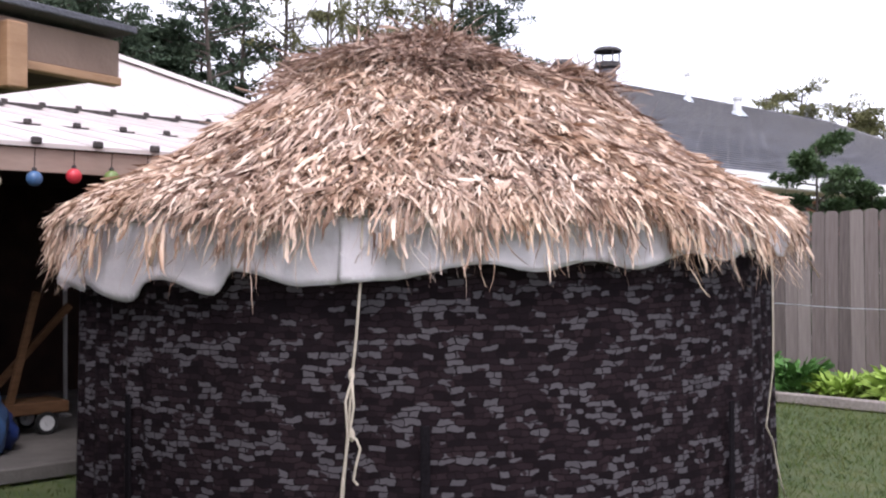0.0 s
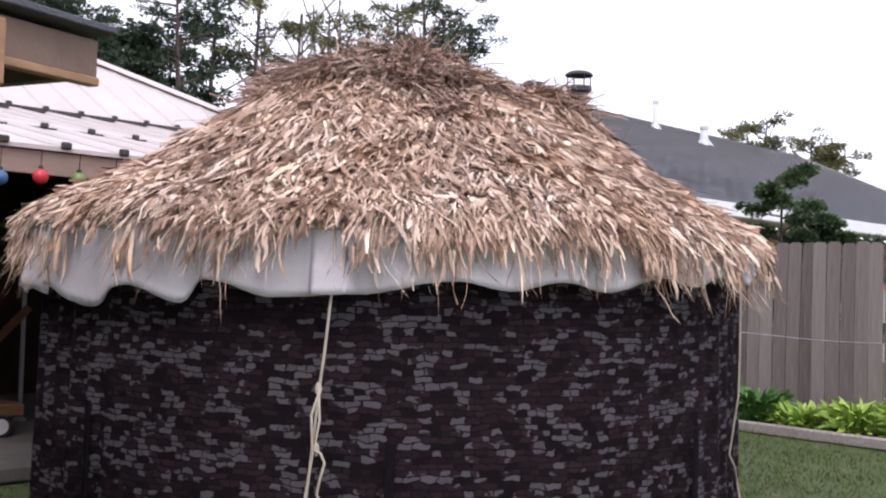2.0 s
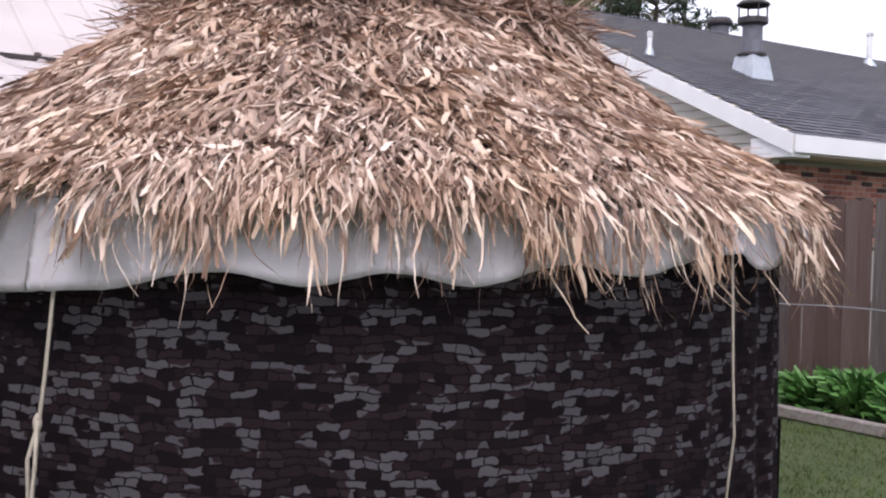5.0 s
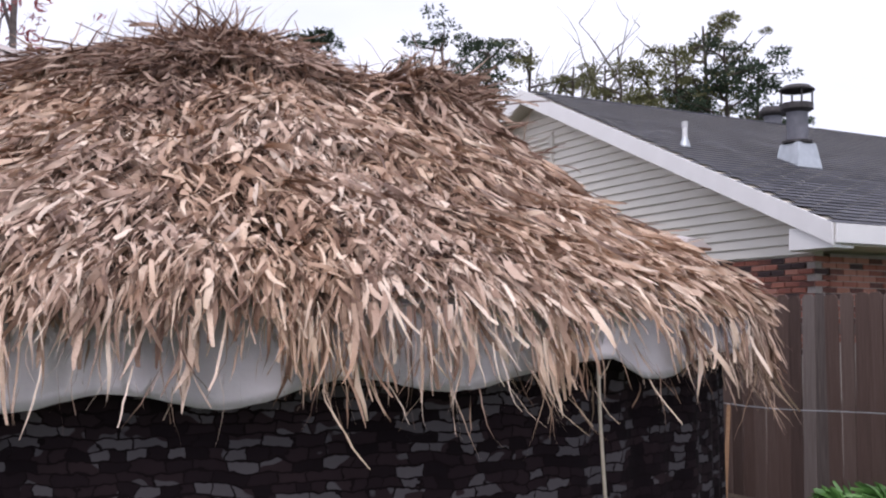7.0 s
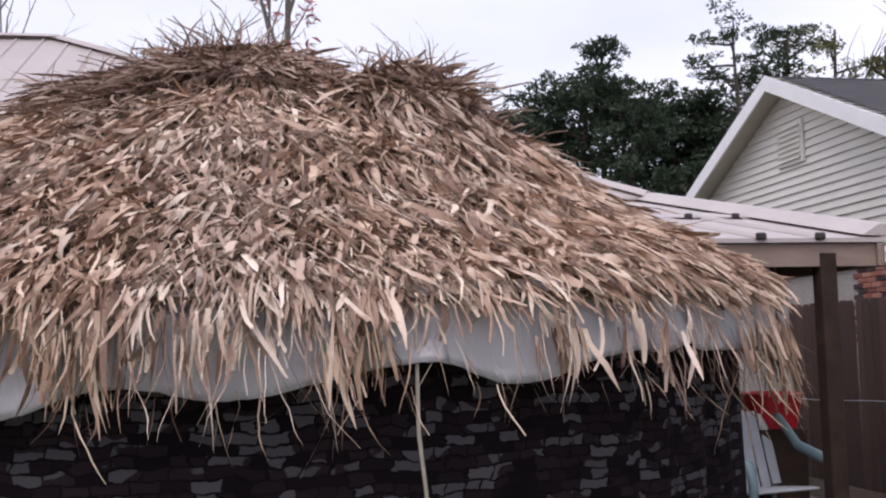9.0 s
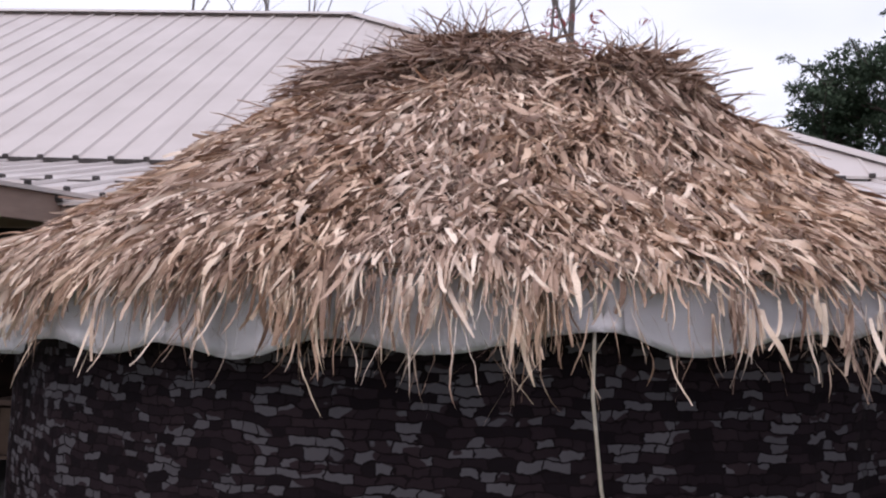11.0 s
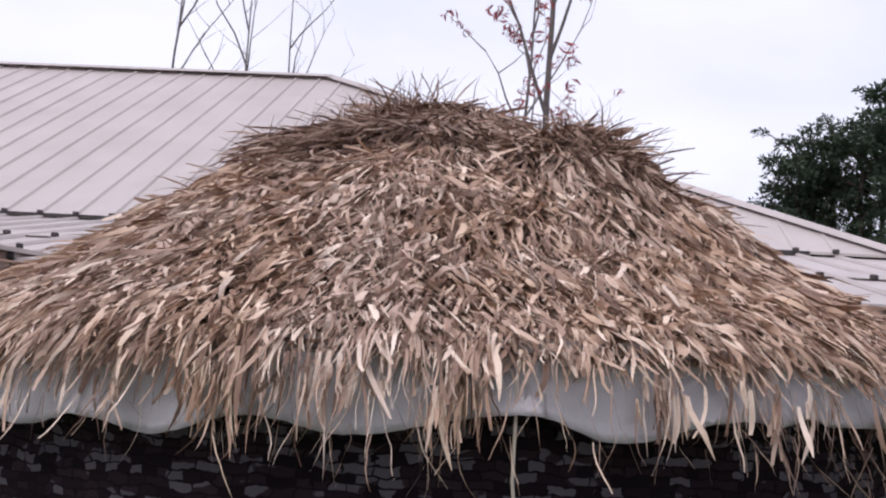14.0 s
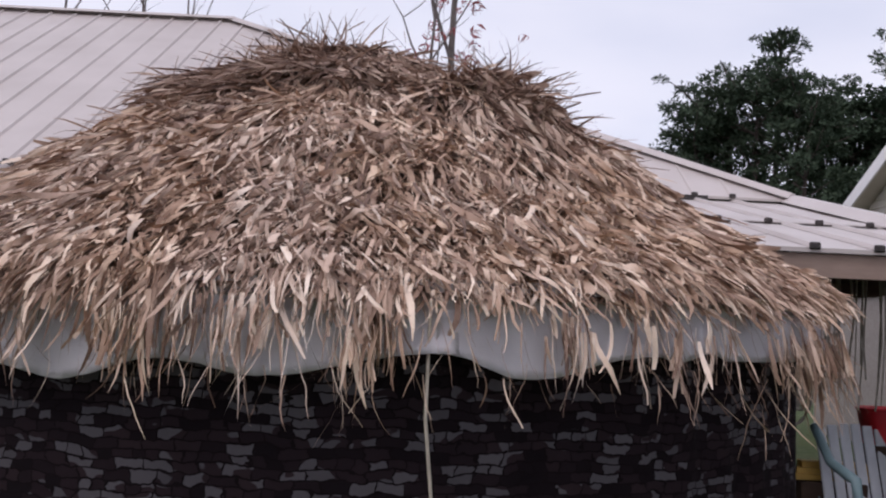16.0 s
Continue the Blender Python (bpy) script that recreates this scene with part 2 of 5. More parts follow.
def stone_print():
    """Printed fabric: dark brown courses with scattered pale grey stones, on metres round the wall and up."""
    m = bpy.data.materials.new("stone_print_fabric")
    m.use_nodes = True
    n, l = m.node_tree.nodes, m.node_tree.links
    b = n["Principled BSDF"]
    b.inputs["Roughness"].default_value = 0.85
    b.inputs["Specular IOR Level"].default_value = 0.04
    uv = n.new("ShaderNodeUVMap")
    uv.uv_map = "UVMap"
    wob = n.new("ShaderNodeTexNoise")
    wob.inputs["Scale"].default_value, wob.inputs["Detail"].default_value = 9, 3
    l.new(uv.outputs[0], wob.inputs["Vector"])
    add = n.new("ShaderNodeVectorMath")
    add.operation = "MULTIPLY_ADD"
    add.inputs[1].default_value = (0.05, 0.05, 0)
    l.new(wob.outputs["Color"], add.inputs[0])
    l.new(uv.outputs[0], add.inputs[2])
    fine = n.new("ShaderNodeTexNoise")
    fine.inputs["Scale"].default_value, fine.inputs["Detail"].default_value = 24, 2
    l.new(uv.outputs[0], fine.inputs["Vector"])
    add2 = n.new("ShaderNodeVectorMath")
    add2.operation = "MULTIPLY_ADD"
    add2.inputs[1].default_value = (0.05, 0.024, 0)
    l.new(fine.outputs["Color"], add2.inputs[0])
    l.new(add.outputs[0], add2.inputs[2])
    cell = n.new("ShaderNodeTexBrick")
    cell.offset, cell.offset_frequency, cell.squash, cell.squash_frequency = 0.42, 2, 0.62, 3
    for k, v in (("Scale", 1.0), ("Mortar Size", 0.0032), ("Mortar Smooth", 0.3), ("Bias", 0.0), ("Brick Width", 0.078), ("Row Height", 0.030)):
        cell.inputs[k].default_value = v
    cell.inputs["Color1"].default_value, cell.inputs["Color2"].default_value, cell.inputs["Mortar"].default_value = (0, 0, 0, 1), (1, 1, 1, 1), (0.5, 0.5, 0.5, 1)
    l.new(add2.outputs[0], cell.inputs["Vector"])
    sep = n.new("ShaderNodeSeparateColor")
    l.new(cell.outputs["Color"], sep.inputs[0])
    clus = n.new("ShaderNodeTexNoise")
    clus.inputs["Scale"].default_value, clus.inputs["Detail"].default_value = 6.5, 2
    cm = n.new("ShaderNodeMapping")
    cm.inputs["Scale"].default_value = (1, 1.5, 1)
    l.new(uv.outputs[0], cm.inputs[0])
    l.new(cm.outputs[0], clus.inputs["Vector"])
    sm = n.new("ShaderNodeMath")
    sm.operation = "MULTIPLY_ADD"
    sm.inputs[1].default_value = 2.4
    l.new(clus.outputs[0], sm.inputs[0])
    l.new(sep.outputs[0], sm.inputs[2])
    pale = n.new("ShaderNodeMapRange")
    pale.inputs[1].default_value, pale.inputs[2].default_value = 1.92, 1.95
    l.new(sm.outputs[0], pale.inputs[0])
    gap = n.new("ShaderNodeMath")
    gap.operation = "SUBTRACT"
    gap.inputs[0].default_value = 1.0
    l.new(cell.outputs["Fac"], gap.inputs[1])
    body, stone = n.new("ShaderNodeValToRGB"), n.new("ShaderNodeValToRGB")
    for r, cols in ((body, ((0.009, 0.0064, 0.0078), (0.0175, 0.0116, 0.0138), (0.025, 0.0165, 0.0185))), (stone, ((0.040, 0.036, 0.040), (0.058, 0.052, 0.057), (0.078, 0.070, 0.076)))):
        r.color_ramp.elements.new(0.5)
        for e, p, c in zip(r.color_ramp.elements, (0.1, 0.4, 0.9), cols):
            e.position, e.color = p, (*c, 1)
        l.new(sep.outputs[0], r.inputs[0])
    m1, m2 = n.new("ShaderNodeMix"), n.new("ShaderNodeMix")
    for x in (m1, m2):
        x.data_type = "RGBA"
    l.new(pale.outputs[0], m1.inputs[0])
    l.new(body.outputs[0], m1.inputs[6])
    l.new(stone.outputs[0], m1.inputs[7])
    l.new(gap.outputs[0], m2.inputs[0])
    m2.inputs[6].default_value = (0.008, 0.0055, 0.0065, 1)
    l.new(m1.outputs[2], m2.inputs[7])
    l.new(m2.outputs[2], b.inputs["Base Color"])
    weave, bp = n.new("ShaderNodeTexNoise"), n.new("ShaderNodeBump")
    weave.inputs["Scale"].default_value = 14
    l.new(uv.outputs[0], weave.inputs["Vector"])
    l.new(weave.outputs[0], bp.inputs["Height"])
    bp.inputs["Strength"].default_value, bp.inputs["Distance"].default_value = 0.3, 0.03
    l.new(bp.outputs[0], b.inputs["Normal"])
    return m


PRINT = stone_print()


# ---- builders ----
def mesh_of(name, verts, faces, material, smooth=False):
    me = bpy.data.meshes.new(name)
    me.from_pydata([tuple(v) for v in verts], [], faces)
    me.materials.append(material)
    if smooth:
        me.polygons.foreach_set("use_smooth", [True] * len(me.polygons))
    me.update()
    return me


def put(name, me, parent=None, label="", m=None):
    ob = new(name, me)
    if parent:
        ob.parent = parent
    if m is not None:
        ob.matrix_basis = m
    return tagged(ob, label)


def part(name, bm, material, parent=None, label="", smooth=False):
    me = bpy.data.meshes.new(name)
    bm.to_mesh(me)
    bm.free()
    me.materials.append(material)
    if smooth:
        me.polygons.foreach_set("use_smooth", [True] * len(me.polygons))
    return put(name, me, parent, label)


def thing(name, label, category, group="", m=None, kind=""):
    ob = new(name)
    ob.empty_display_size = 0.1
    if m is not None:
        ob.matrix_basis = m
    return tagged(ob, label, category, group, kind)


def box(bm, size, m, bevel=0.0):
    r = bmesh.ops.create_cube(bm, size=1, matrix=m @ Matrix.Diagonal((*size, 1)))
    if bevel:
        es = {e for v in r["verts"] for e in v.link_edges}
        bmesh.ops.bevel(bm, geom=list(es), offset=bevel, segments=1, affect="EDGES")
    return bm


def boxed(name, size, m, material, parent=None, label="", bevel=0.0):
    return part(name, box(bmesh.new(), size, m, bevel), material, parent, label)


def tube(bm, pts, radii, sides=6):
    """A round bar through pts."""
    pts = [Vector(p) for p in pts]
    rings = []
    for i, p in enumerate(pts):
        d = (pts[min(i + 1, len(pts) - 1)] - pts[max(i - 1, 0)]).normalized()
        a = d.cross(Vector((0.3, 0.2, 1)) if abs(d.z) < 0.9 else Vector((1, 0, 0))).normalized()
        b = d.cross(a)
        r = radii[i] if isinstance(radii, (list, tuple)) else radii
        rings.append([bm.verts.new(p + (a * math.cos(k * math.tau / sides) + b * math.sin(k * math.tau / sides)) * r) for k in range(sides)])
    for p, q in zip(rings, rings[1:]):
        for k in range(sides):
            bm.faces.new((p[k], p[(k + 1) % sides], q[(k + 1) % sides], q[k]))
    bm.faces.new(rings[0][::-1])
    bm.faces.new(rings[-1])
    return bm


def lathe(bm, prof, m=Matrix(), sides=20):
    rings = []
    for r, z in prof:
        rings.append([bm.verts.new(m @ Vector((r * math.cos(k * math.tau / sides), r * math.sin(k * math.tau / sides), z))) for k in range(sides)])
    for p, q in zip(rings, rings[1:]):
        for k in range(sides):
            bm.faces.new((p[k], p[(k + 1) % sides], q[(k + 1) % sides], q[k]))
    return bm


# the yard's own directions: along the patio eave, and along the fence
U, V = Vector((0.7071, 0.7071, 0)), Vector((-0.7071, 0.7071, 0))


def yard(s, w, z=0.0):
    """A point s along the eave direction and w towards the patio."""
    return U * s + V * w + Vector((0, 0, z))


def yard_m(s, w, z=0.0):
    m = Matrix.Translation(yard(s, w, z))
    return m @ Matrix(((U.x, V.x, 0, 0), (U.y, V.y, 0, 0), (0, 0, 1, 0), (0, 0, 0, 1)))


# ---- ground ----
g = bmesh.new()
bmesh.ops.create_grid(g, x_segments=40, y_segments=40, size=14, matrix=Matrix.Translation((0, 6, 0)))
for v in g.verts:
    v.co.z = 0.018 * noise.noise(v.co * 0.9) - 0.01
    if abs(v.co.x) > 13.5 or abs(v.co.y - 6) > 13.5:
        v.co.x, v.co.y, v.co.z = v.co.x * 45, (v.co.y - 6) * 45 + 6, -0.05
ground = part("ground", g, GRASS, smooth=True)
tagged(ground, "short winter lawn, green with straw-coloured patches", "lawn", kind="structure")

# ---- hut ----
CX, CY = -0.16, 6.57
RW, RV = 2.13, 2.21
hut = thing("thatched_hut", "round tiki hut with straw thatch roof and stone-print fabric walls", "hut", m=pose(CX, CY, 0))


def ring_point(deg, r, z):
    a = radians(deg)
    return Vector((r * math.cos(a), r * math.sin(a), z))


# fabric wall, hung in soft folds
bm = bmesh.new()
uvl = bm.loops.layers.uv.new("UVMap")
NS, NZ = 360, 12
grid = []
for j in range(NZ + 1):
    z = 1.62 * j / NZ
    row = []
    for i in range(NS):
        d = i * 360 / NS
        a = radians(d)
        r = RW + 0.03 * (1 - z / 1.6) + 0.012 * math.sin(a * 16 + 0.8 * math.sin(3 * a)) + 0.008 * noise.noise(Vector((math.cos(a) * 6, math.sin(a) * 6, z * 0.7)))
        if -175 < d - 360 < -128:
            r += 0.022 * math.sin(a * 70 + 2 * noise.noise(Vector((a * 5, 0, 0))))
        if -40 < (d if d < 180 else d - 360) < 20:
            r += 0.012 * math.sin(a * 60)
        row.append(bm.verts.new((r * math.cos(a), r * math.sin(a), z)))
    grid.append(row)
for j in range(NZ):
    for i in range(NS):
        f = bm.faces.new((grid[j][i], grid[j][(i + 1) % NS], grid[j + 1][(i + 1) % NS], grid[j + 1][i]))
        for lp, (ii, jj) in zip(f.loops, ((i, j), (i + 1, j), (i + 1, j + 1), (i, j + 1))):
            lp[uvl].uv = (ii / NS * math.tau * RW, 1.62 * jj / NZ)
part("fabric_wall", bm, PRINT, hut, "dark brown fabric wall printed with grey stones", smooth=True)

# black webbing straps down the wall
for d, top in ((-131, 0.74), (-88, 0.66), (-42.8, 0.68), (2, 0.68), (47, 0.68), (92, 0.68), (137, 0.68)):
    p = ring_point(d, RW + 0.062, top / 2)
    boxed("strap", (0.012, 0.045, top), Matrix.Translation(p) @ pose(0, 0, 0, 0, 0, d), STRAP, hut, "black webbing strap", 0.004)


# white skirt under the thatch: overlapping gathered panels with a scalloped lower edge
SCALLOP = ((-200, 1.25), (-180, 1.29), (-165, 1.23), (-150.4, 1.31), (-143, 1.245), (-140.5, 1.30), (-130, 1.203), (-121.5, 1.318), (-114, 1.243), (-110.4, 1.358), (-102, 1.287), (-93, 1.31), (-81.3, 1.384), (-75, 1.346), (-68, 1.394), (-62, 1.356), (-53.5, 1.43), (-47.5, 1.394), (-34.3, 1.475), (-28, 1.412), (-17.4, 1.49), (-14, 1.475), (-11.5, 1.508), (-8, 1.484), (8, 1.49), (20, 1.46), (34, 1.50), (50, 1.43), (66, 1.47), (84, 1.39), (100, 1.43), (120, 1.34), (140, 1.38), (160, 1.25))


def skirt_low(d):
    """Height of the skirt's lower edge, and how far it stands at a gather, 0 to 1."""
    d = (d + 200) % 360 - 200
    for (d0, z0), (d1, z1) in zip(SCALLOP, SCALLOP[1:] + ((160.01, 1.25),)):
        if d0 <= d <= d1:
            f = 0.5 - 0.5 * math.cos(math.pi * (d - d0) / (d1 - d0))
            return z0 + (z1 - z0) * f, (f if z1 > z0 else 1 - f)
    return 1.25, 0.0


def hem_z(d):
    return 1.60 + 0.05 * math.exp(-((d + 5) / 40) ** 2)


EDGES = [-172, -151, -141.5, -122.6, -110.9, -97.8, -83, -67.6, -53.8, -34.8, -17.2, -11.2, -1.5, 20, 42, 66, 90, 114, 140, 164, 188]
for k, (d0, d1) in enumerate(zip(EDGES, EDGES[1:])):
    bm = bmesh.new()
    n = max(8, int((d1 - d0) * 1.6))
    rr = random.Random(k)
    ph, fold = rr.uniform(0, 6), rr.uniform(0.010, 0.020)
    cols = []
    for i in range(n + 1):
        f = i / n
        d = d0 + (d1 - d0 + 1.6) * f
        zl, gather = skirt_low(d)
        zl += rr.uniform(-0.002, 0.002)
        lap = 0.012 * (1 - f)
        col = []
        for j in range(11):
            t = j / 10
            z = hem_z(d) + 0.05 + (zl - hem_z(d) - 0.05) * t
            out = 0.02 * t + (0.045 * gather ** 2 + fold * math.sin(d * 0.55 + ph + 0.8 * t)) * t * t
            out += 0.006 * noise.noise(Vector((d * 0.35, z * 9, k))) + 0.004 * noise.noise(Vector((d * 1.3, z * 3, k + 9)))
            col.append(bm.verts.new(ring_point(d, RV + 0.008 + lap + out, z)))
        cols.append(col)
    for a, b in zip(cols, cols[1:]):
        for j in range(10):
            bm.faces.new((a[j], a[j + 1], b[j + 1], b[j]))
    bmesh.ops.solidify(bm, geom=bm.faces[:], thickness=0.003)
    part("skirt_panel", bm, VINYL, hut, "creased white vinyl skirt panel", smooth=True)
bm = bmesh.new()
tube(bm, [ring_point(d, RV + 0.026, hem_z(d) + 0.004 * math.sin(d)) for d in range(-180, 181, 3)], 0.005, 4)
part("hem_seam", bm, HEM, hut, "stitched grey hem seam")

PROF_R = (0.0, 0.3, 0.6, 0.85, 1.0, 1.2, 1.5, 1.8, 2.05, 2.2, 2.3, 2.4)
PROF_Z = (2.74, 2.70, 2.58, 2.45, 2.36, 2.26, 2.10, 1.93, 1.80, 1.72, 1.66, 1.58)


def roof_z(x, y):
    """Height of the thatch over the hut's plan."""
    r = math.hypot(x, y)
    z = float(np.interp(r, PROF_R, PROF_Z))
    z += 0.22 * math.exp(-((x - 1.02) ** 2 + (y + 0.15) ** 2) / 0.085)
    z -= 0.06 * math.exp(-((x - 0.62) ** 2 + (y + 0.12) ** 2) / 0.04)
    z += 0.07 * math.exp(-((x + 0.5) ** 2 + (y + 0.72) ** 2) / 0.15)
    z += 0.11 * min(1, max(0, (r - 0.8) / 0.5)) * math.exp(-((math.degrees(math.atan2(y, x)) - 42) / 35) ** 2)
    z += 0.04 * math.exp(-((x + 0.05) ** 2 + (y + 0.3) ** 2) / 0.10)
    # the ragged top layer ends in a step, and a second one lies below it
    a = math.atan2(y + 0.1, x)
    edge = 0.72 + 0.12 * math.sin(2 * a + 0.6) + 0.06 * math.sin(5 * a)
    z += 0.055 * min(1, max(0, (edge - math.hypot(x, y + 0.1)) / 0.07 + 0.5))
    edge = 1.5 + 0.12 * math.sin(3 * a + 2.0) + 0.05 * math.sin(7 * a)
    z += 0.03 * min(1, max(0, (edge - r) / 0.06 + 0.5))
    z += 0.035 * noise.noise(Vector((x * 1.7, y * 1.7, 0.3))) + 0.02 * noise.noise(Vector((x * 5, y * 5, 1.3)))
    return z


# core sheet below the leaves; its dark colour paints shade in the gaps
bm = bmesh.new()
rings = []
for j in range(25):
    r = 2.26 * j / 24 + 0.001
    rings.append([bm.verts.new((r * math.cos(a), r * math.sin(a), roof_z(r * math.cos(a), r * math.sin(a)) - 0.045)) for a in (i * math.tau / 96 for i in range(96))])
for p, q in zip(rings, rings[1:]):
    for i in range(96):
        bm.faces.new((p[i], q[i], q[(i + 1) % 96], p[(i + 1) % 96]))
part("thatch_core", bm, UNDER, hut, "matted thatch under the leaves, dark for the shade between them", smooth=True)


def blade(p, d, length, width, rise, droop, curl, rng, segs=4):
    """A dry leaf: starts at p going d, lifts off the roof, then bends down. Returns points and half-widths."""
    pts, p, d = [], Vector(p), Vector(d).normalized()
    side = d.cross(Vector((0, 0, 1)))
    side = side.normalized() if side.length > 1e-3 else Vector((1, 0, 0))
    tw = rng.uniform(-2.6, 2.6)
    end = rng.choice((0.2, 0.5, 0.85))
    d = (d + Vector((0, 0, rise))).normalized()
    step = length / segs
    for i in range(segs + 1):
        t = i / segs
        w = width * (0.8 + 0.4 * t * (1 - t) * 2) * (1 - end * max(0, t - 0.7) / 0.3) * 0.5
        sd = (side * math.cos(tw * t) + d.cross(side) * math.sin(tw * t)).normalized()
        pts.append((p - sd * w, p + sd * w))
        p = p + d * step
        kink = Vector((rng.gauss(0, 0.13), rng.gauss(0, 0.13), rng.gauss(0, 0.09)))
        d = (d + kink + Vector((0, 0, -droop * step / 0.1)) + side * curl * step / 0.1).normalized()
    return pts


def leaf_mesh(name, blades, material):
    verts, faces = [], []
    for pts in blades:
        o = len(verts)
        for a, b in pts:
            verts += (a, b)
        for i in range(len(pts) - 1):
            faces.append((o + 2 * i, o + 2 * i + 1, o + 2 * i + 3, o + 2 * i + 2))
    return mesh_of(name, verts, faces, material, True)


def slope_dir(x, y):
    e = 0.04
    r = max(math.hypot(x, y), 1e-3)
    ox, oy = x / r, y / r
    return Vector((ox, oy, (roof_z(x + ox * e, y + oy * e) - roof_z(x, y)) / e)).normalized()


rng = random.Random(11)
blades, cap = [], []
for i in range(54000):
    r = 2.22 * math.sqrt(rng.random()) if rng.random() < 0.85 else 2.22 * rng.random()
    a = rng.uniform(0, math.tau)
    if 0.7 < a < 2.7 and rng.random() < 0.6:
        continue
    x, y = r * math.cos(a), r * math.sin(a)
    d = slope_dir(x, y)
    lay = noise.noise(Vector((x * 2.2, y * 2.2, 7.0)))
    messy = 0.5 + 0.5 * noise.noise(Vector((x * 1.3, y * 1.3, 2.0)))
    yaw = rng.gauss(0, 0.22 + 0.65 * messy if rng.random() < 0.75 else 1.2) + 1.2 * lay
    d = Matrix.Rotation(yaw, 3, "Z") @ d
    wild = rng.random()
    rise = rng.uniform(-0.03, 0.12) if wild < 0.88 else rng.uniform(0.1, 0.45)
    top = math.hypot(x, y + 0.1) < 0.66 + 0.14 * noise.noise(Vector((x * 3, y * 3, 5.0))) or math.hypot(x - 0.98, y + 0.15) < 0.36 or (lay > 0.28 and r < 1.6)
    (cap if top and rng.random() < 0.85 else blades).append(blade((x, y, roof_z(x, y) + rng.uniform(-0.04, 0.03)), d, rng.uniform(0.07, 0.24) * (1 if r < 1.95 else 0.55), rng.choice((0.003, 0.004, 0.006, 0.010, 0.015, 0.022)) * rng.uniform(0.8, 1.3), rise, rng.uniform(0.0, 0.24), rng.gauss(0, 0.26), rng))
for i in range(6000):
    # the fringe at the eave
    a = rng.uniform(0, math.tau)
    r = rng.uniform(2.06, 2.26)
    x, y = r * math.cos(a), r * math.sin(a)
    thick = 0.5 + 0.5 * noise.noise(Vector((x * 4, y * 4, 9.0)))
    if rng.random() > 0.35 + thick:
        continue
    d = Matrix.Rotation(rng.gauss(0, 0.35), 3, "Z") @ slope_dir(x, y)
    ln = rng.uniform(0.06, 0.17) + 0.2 * max(0, thick - 0.45)
    blades.append(blade((x, y, roof_z(x, y) + rng.uniform(-0.05, 0.03)), d, ln, rng.choice((0.003, 0.005, 0.008, 0.013)), rng.uniform(-0.05, 0.2), rng.uniform(0.15, 0.5), rng.gauss(0, 0.18), rng, 6))
for i in range(3700):
    # ribbons that hang over the top of the skirt
    a = rng.uniform(0, math.tau)
    r = rng.uniform(2.16, 2.27)
    x, y = r * math.cos(a), r * math.sin(a)
    thick = 0.5 + 0.5 * noise.noise(Vector((x * 5.5, y * 5.5, 19.0)))
    if rng.random() > 0.2 + thick:
        continue
    d = Matrix.Rotation(rng.gauss(0, 0.35), 3, "Z") @ Vector((x * 0.7, y * 0.7, -1.1))
    blades.append(blade((x, y, roof_z(x, y) + rng.uniform(-0.06, 0.0)), d, rng.uniform(0.04, 0.11) + 0.34 * max(0, thick - 0.5), rng.choice((0.003, 0.005, 0.008, 0.012, 0.018)), 0, rng.uniform(0.15, 0.5), rng.gauss(0, 0.2), rng, 5))
for i in range(900):
    # the thickest hanging ribbons, where the bundles are fullest
    a = radians(rng.choice((-104, -86, -78, -70, -63, -57, -42)) + rng.gauss(0, 3.5))
    r = rng.uniform(2.17, 2.27)
    x, y = r * math.cos(a), r * math.sin(a)
    d = Matrix.Rotation(rng.gauss(0, 0.35), 3, "Z") @ Vector((x * 0.6, y * 0.6, -1.2))
    blades.append(blade((x, y, roof_z(x, y) + rng.uniform(-0.06, 0.0)), d, rng.uniform(0.08, 0.24), rng.choice((0.003, 0.005, 0.009, 0.014, 0.02)), 0, rng.uniform(0.15, 0.5), rng.gauss(0, 0.18), rng, 5))
for i in range(900):
    # long thin strands that hang past the skirt
    a = rng.uniform(0, math.tau)
    r = rng.uniform(2.25, 2.31)
    x, y = r * math.cos(a), r * math.sin(a)
    clump = noise.noise(Vector((x * 3, y * 3, 4)))
    if clump < rng.uniform(-0.6, 0.3):
        continue
    d = Matrix.Rotation(rng.gauss(0, 0.6), 3, "Z") @ Vector((x * 0.6, y * 0.6, -2.2))
    blades.append(blade((x, y, 1.56 + rng.uniform(-0.16, 0.06)), d, rng.uniform(0.08, 0.24) + 0.12 * max(0, clump), rng.choice((0.0015, 0.002, 0.003, 0.0045)), 0, rng.uniform(-0.1, 0.15), rng.gauss(0, 0.16), rng, 7))
for k in range(85):
    # loose bunches that hang over the skirt
    a0, drop = rng.uniform(0, math.tau), rng.uniform(0.04, 0.2)
    for i in range(rng.randint(8, 24)):
        a = a0 + rng.gauss(0, 0.022)
        r = rng.uniform(2.27, 2.33)
        x, y = r * math.cos(a), r * math.sin(a)
        d = Matrix.Rotation(rng.gauss(0, 0.3), 3, "Z") @ Vector((x * 0.25, y * 0.25, -2.2 + rng.gauss(0, 0.5)))
        blades.append(blade((x, y, 1.58 + rng.uniform(-0.06, 0.04)), d, rng.uniform(0.07, 0.12) + drop * rng.random(), rng.choice((0.003, 0.004, 0.007, 0.011, 0.017)), 0, rng.uniform(-0.05, 0.2), rng.gauss(0, 0.12), rng, 5))
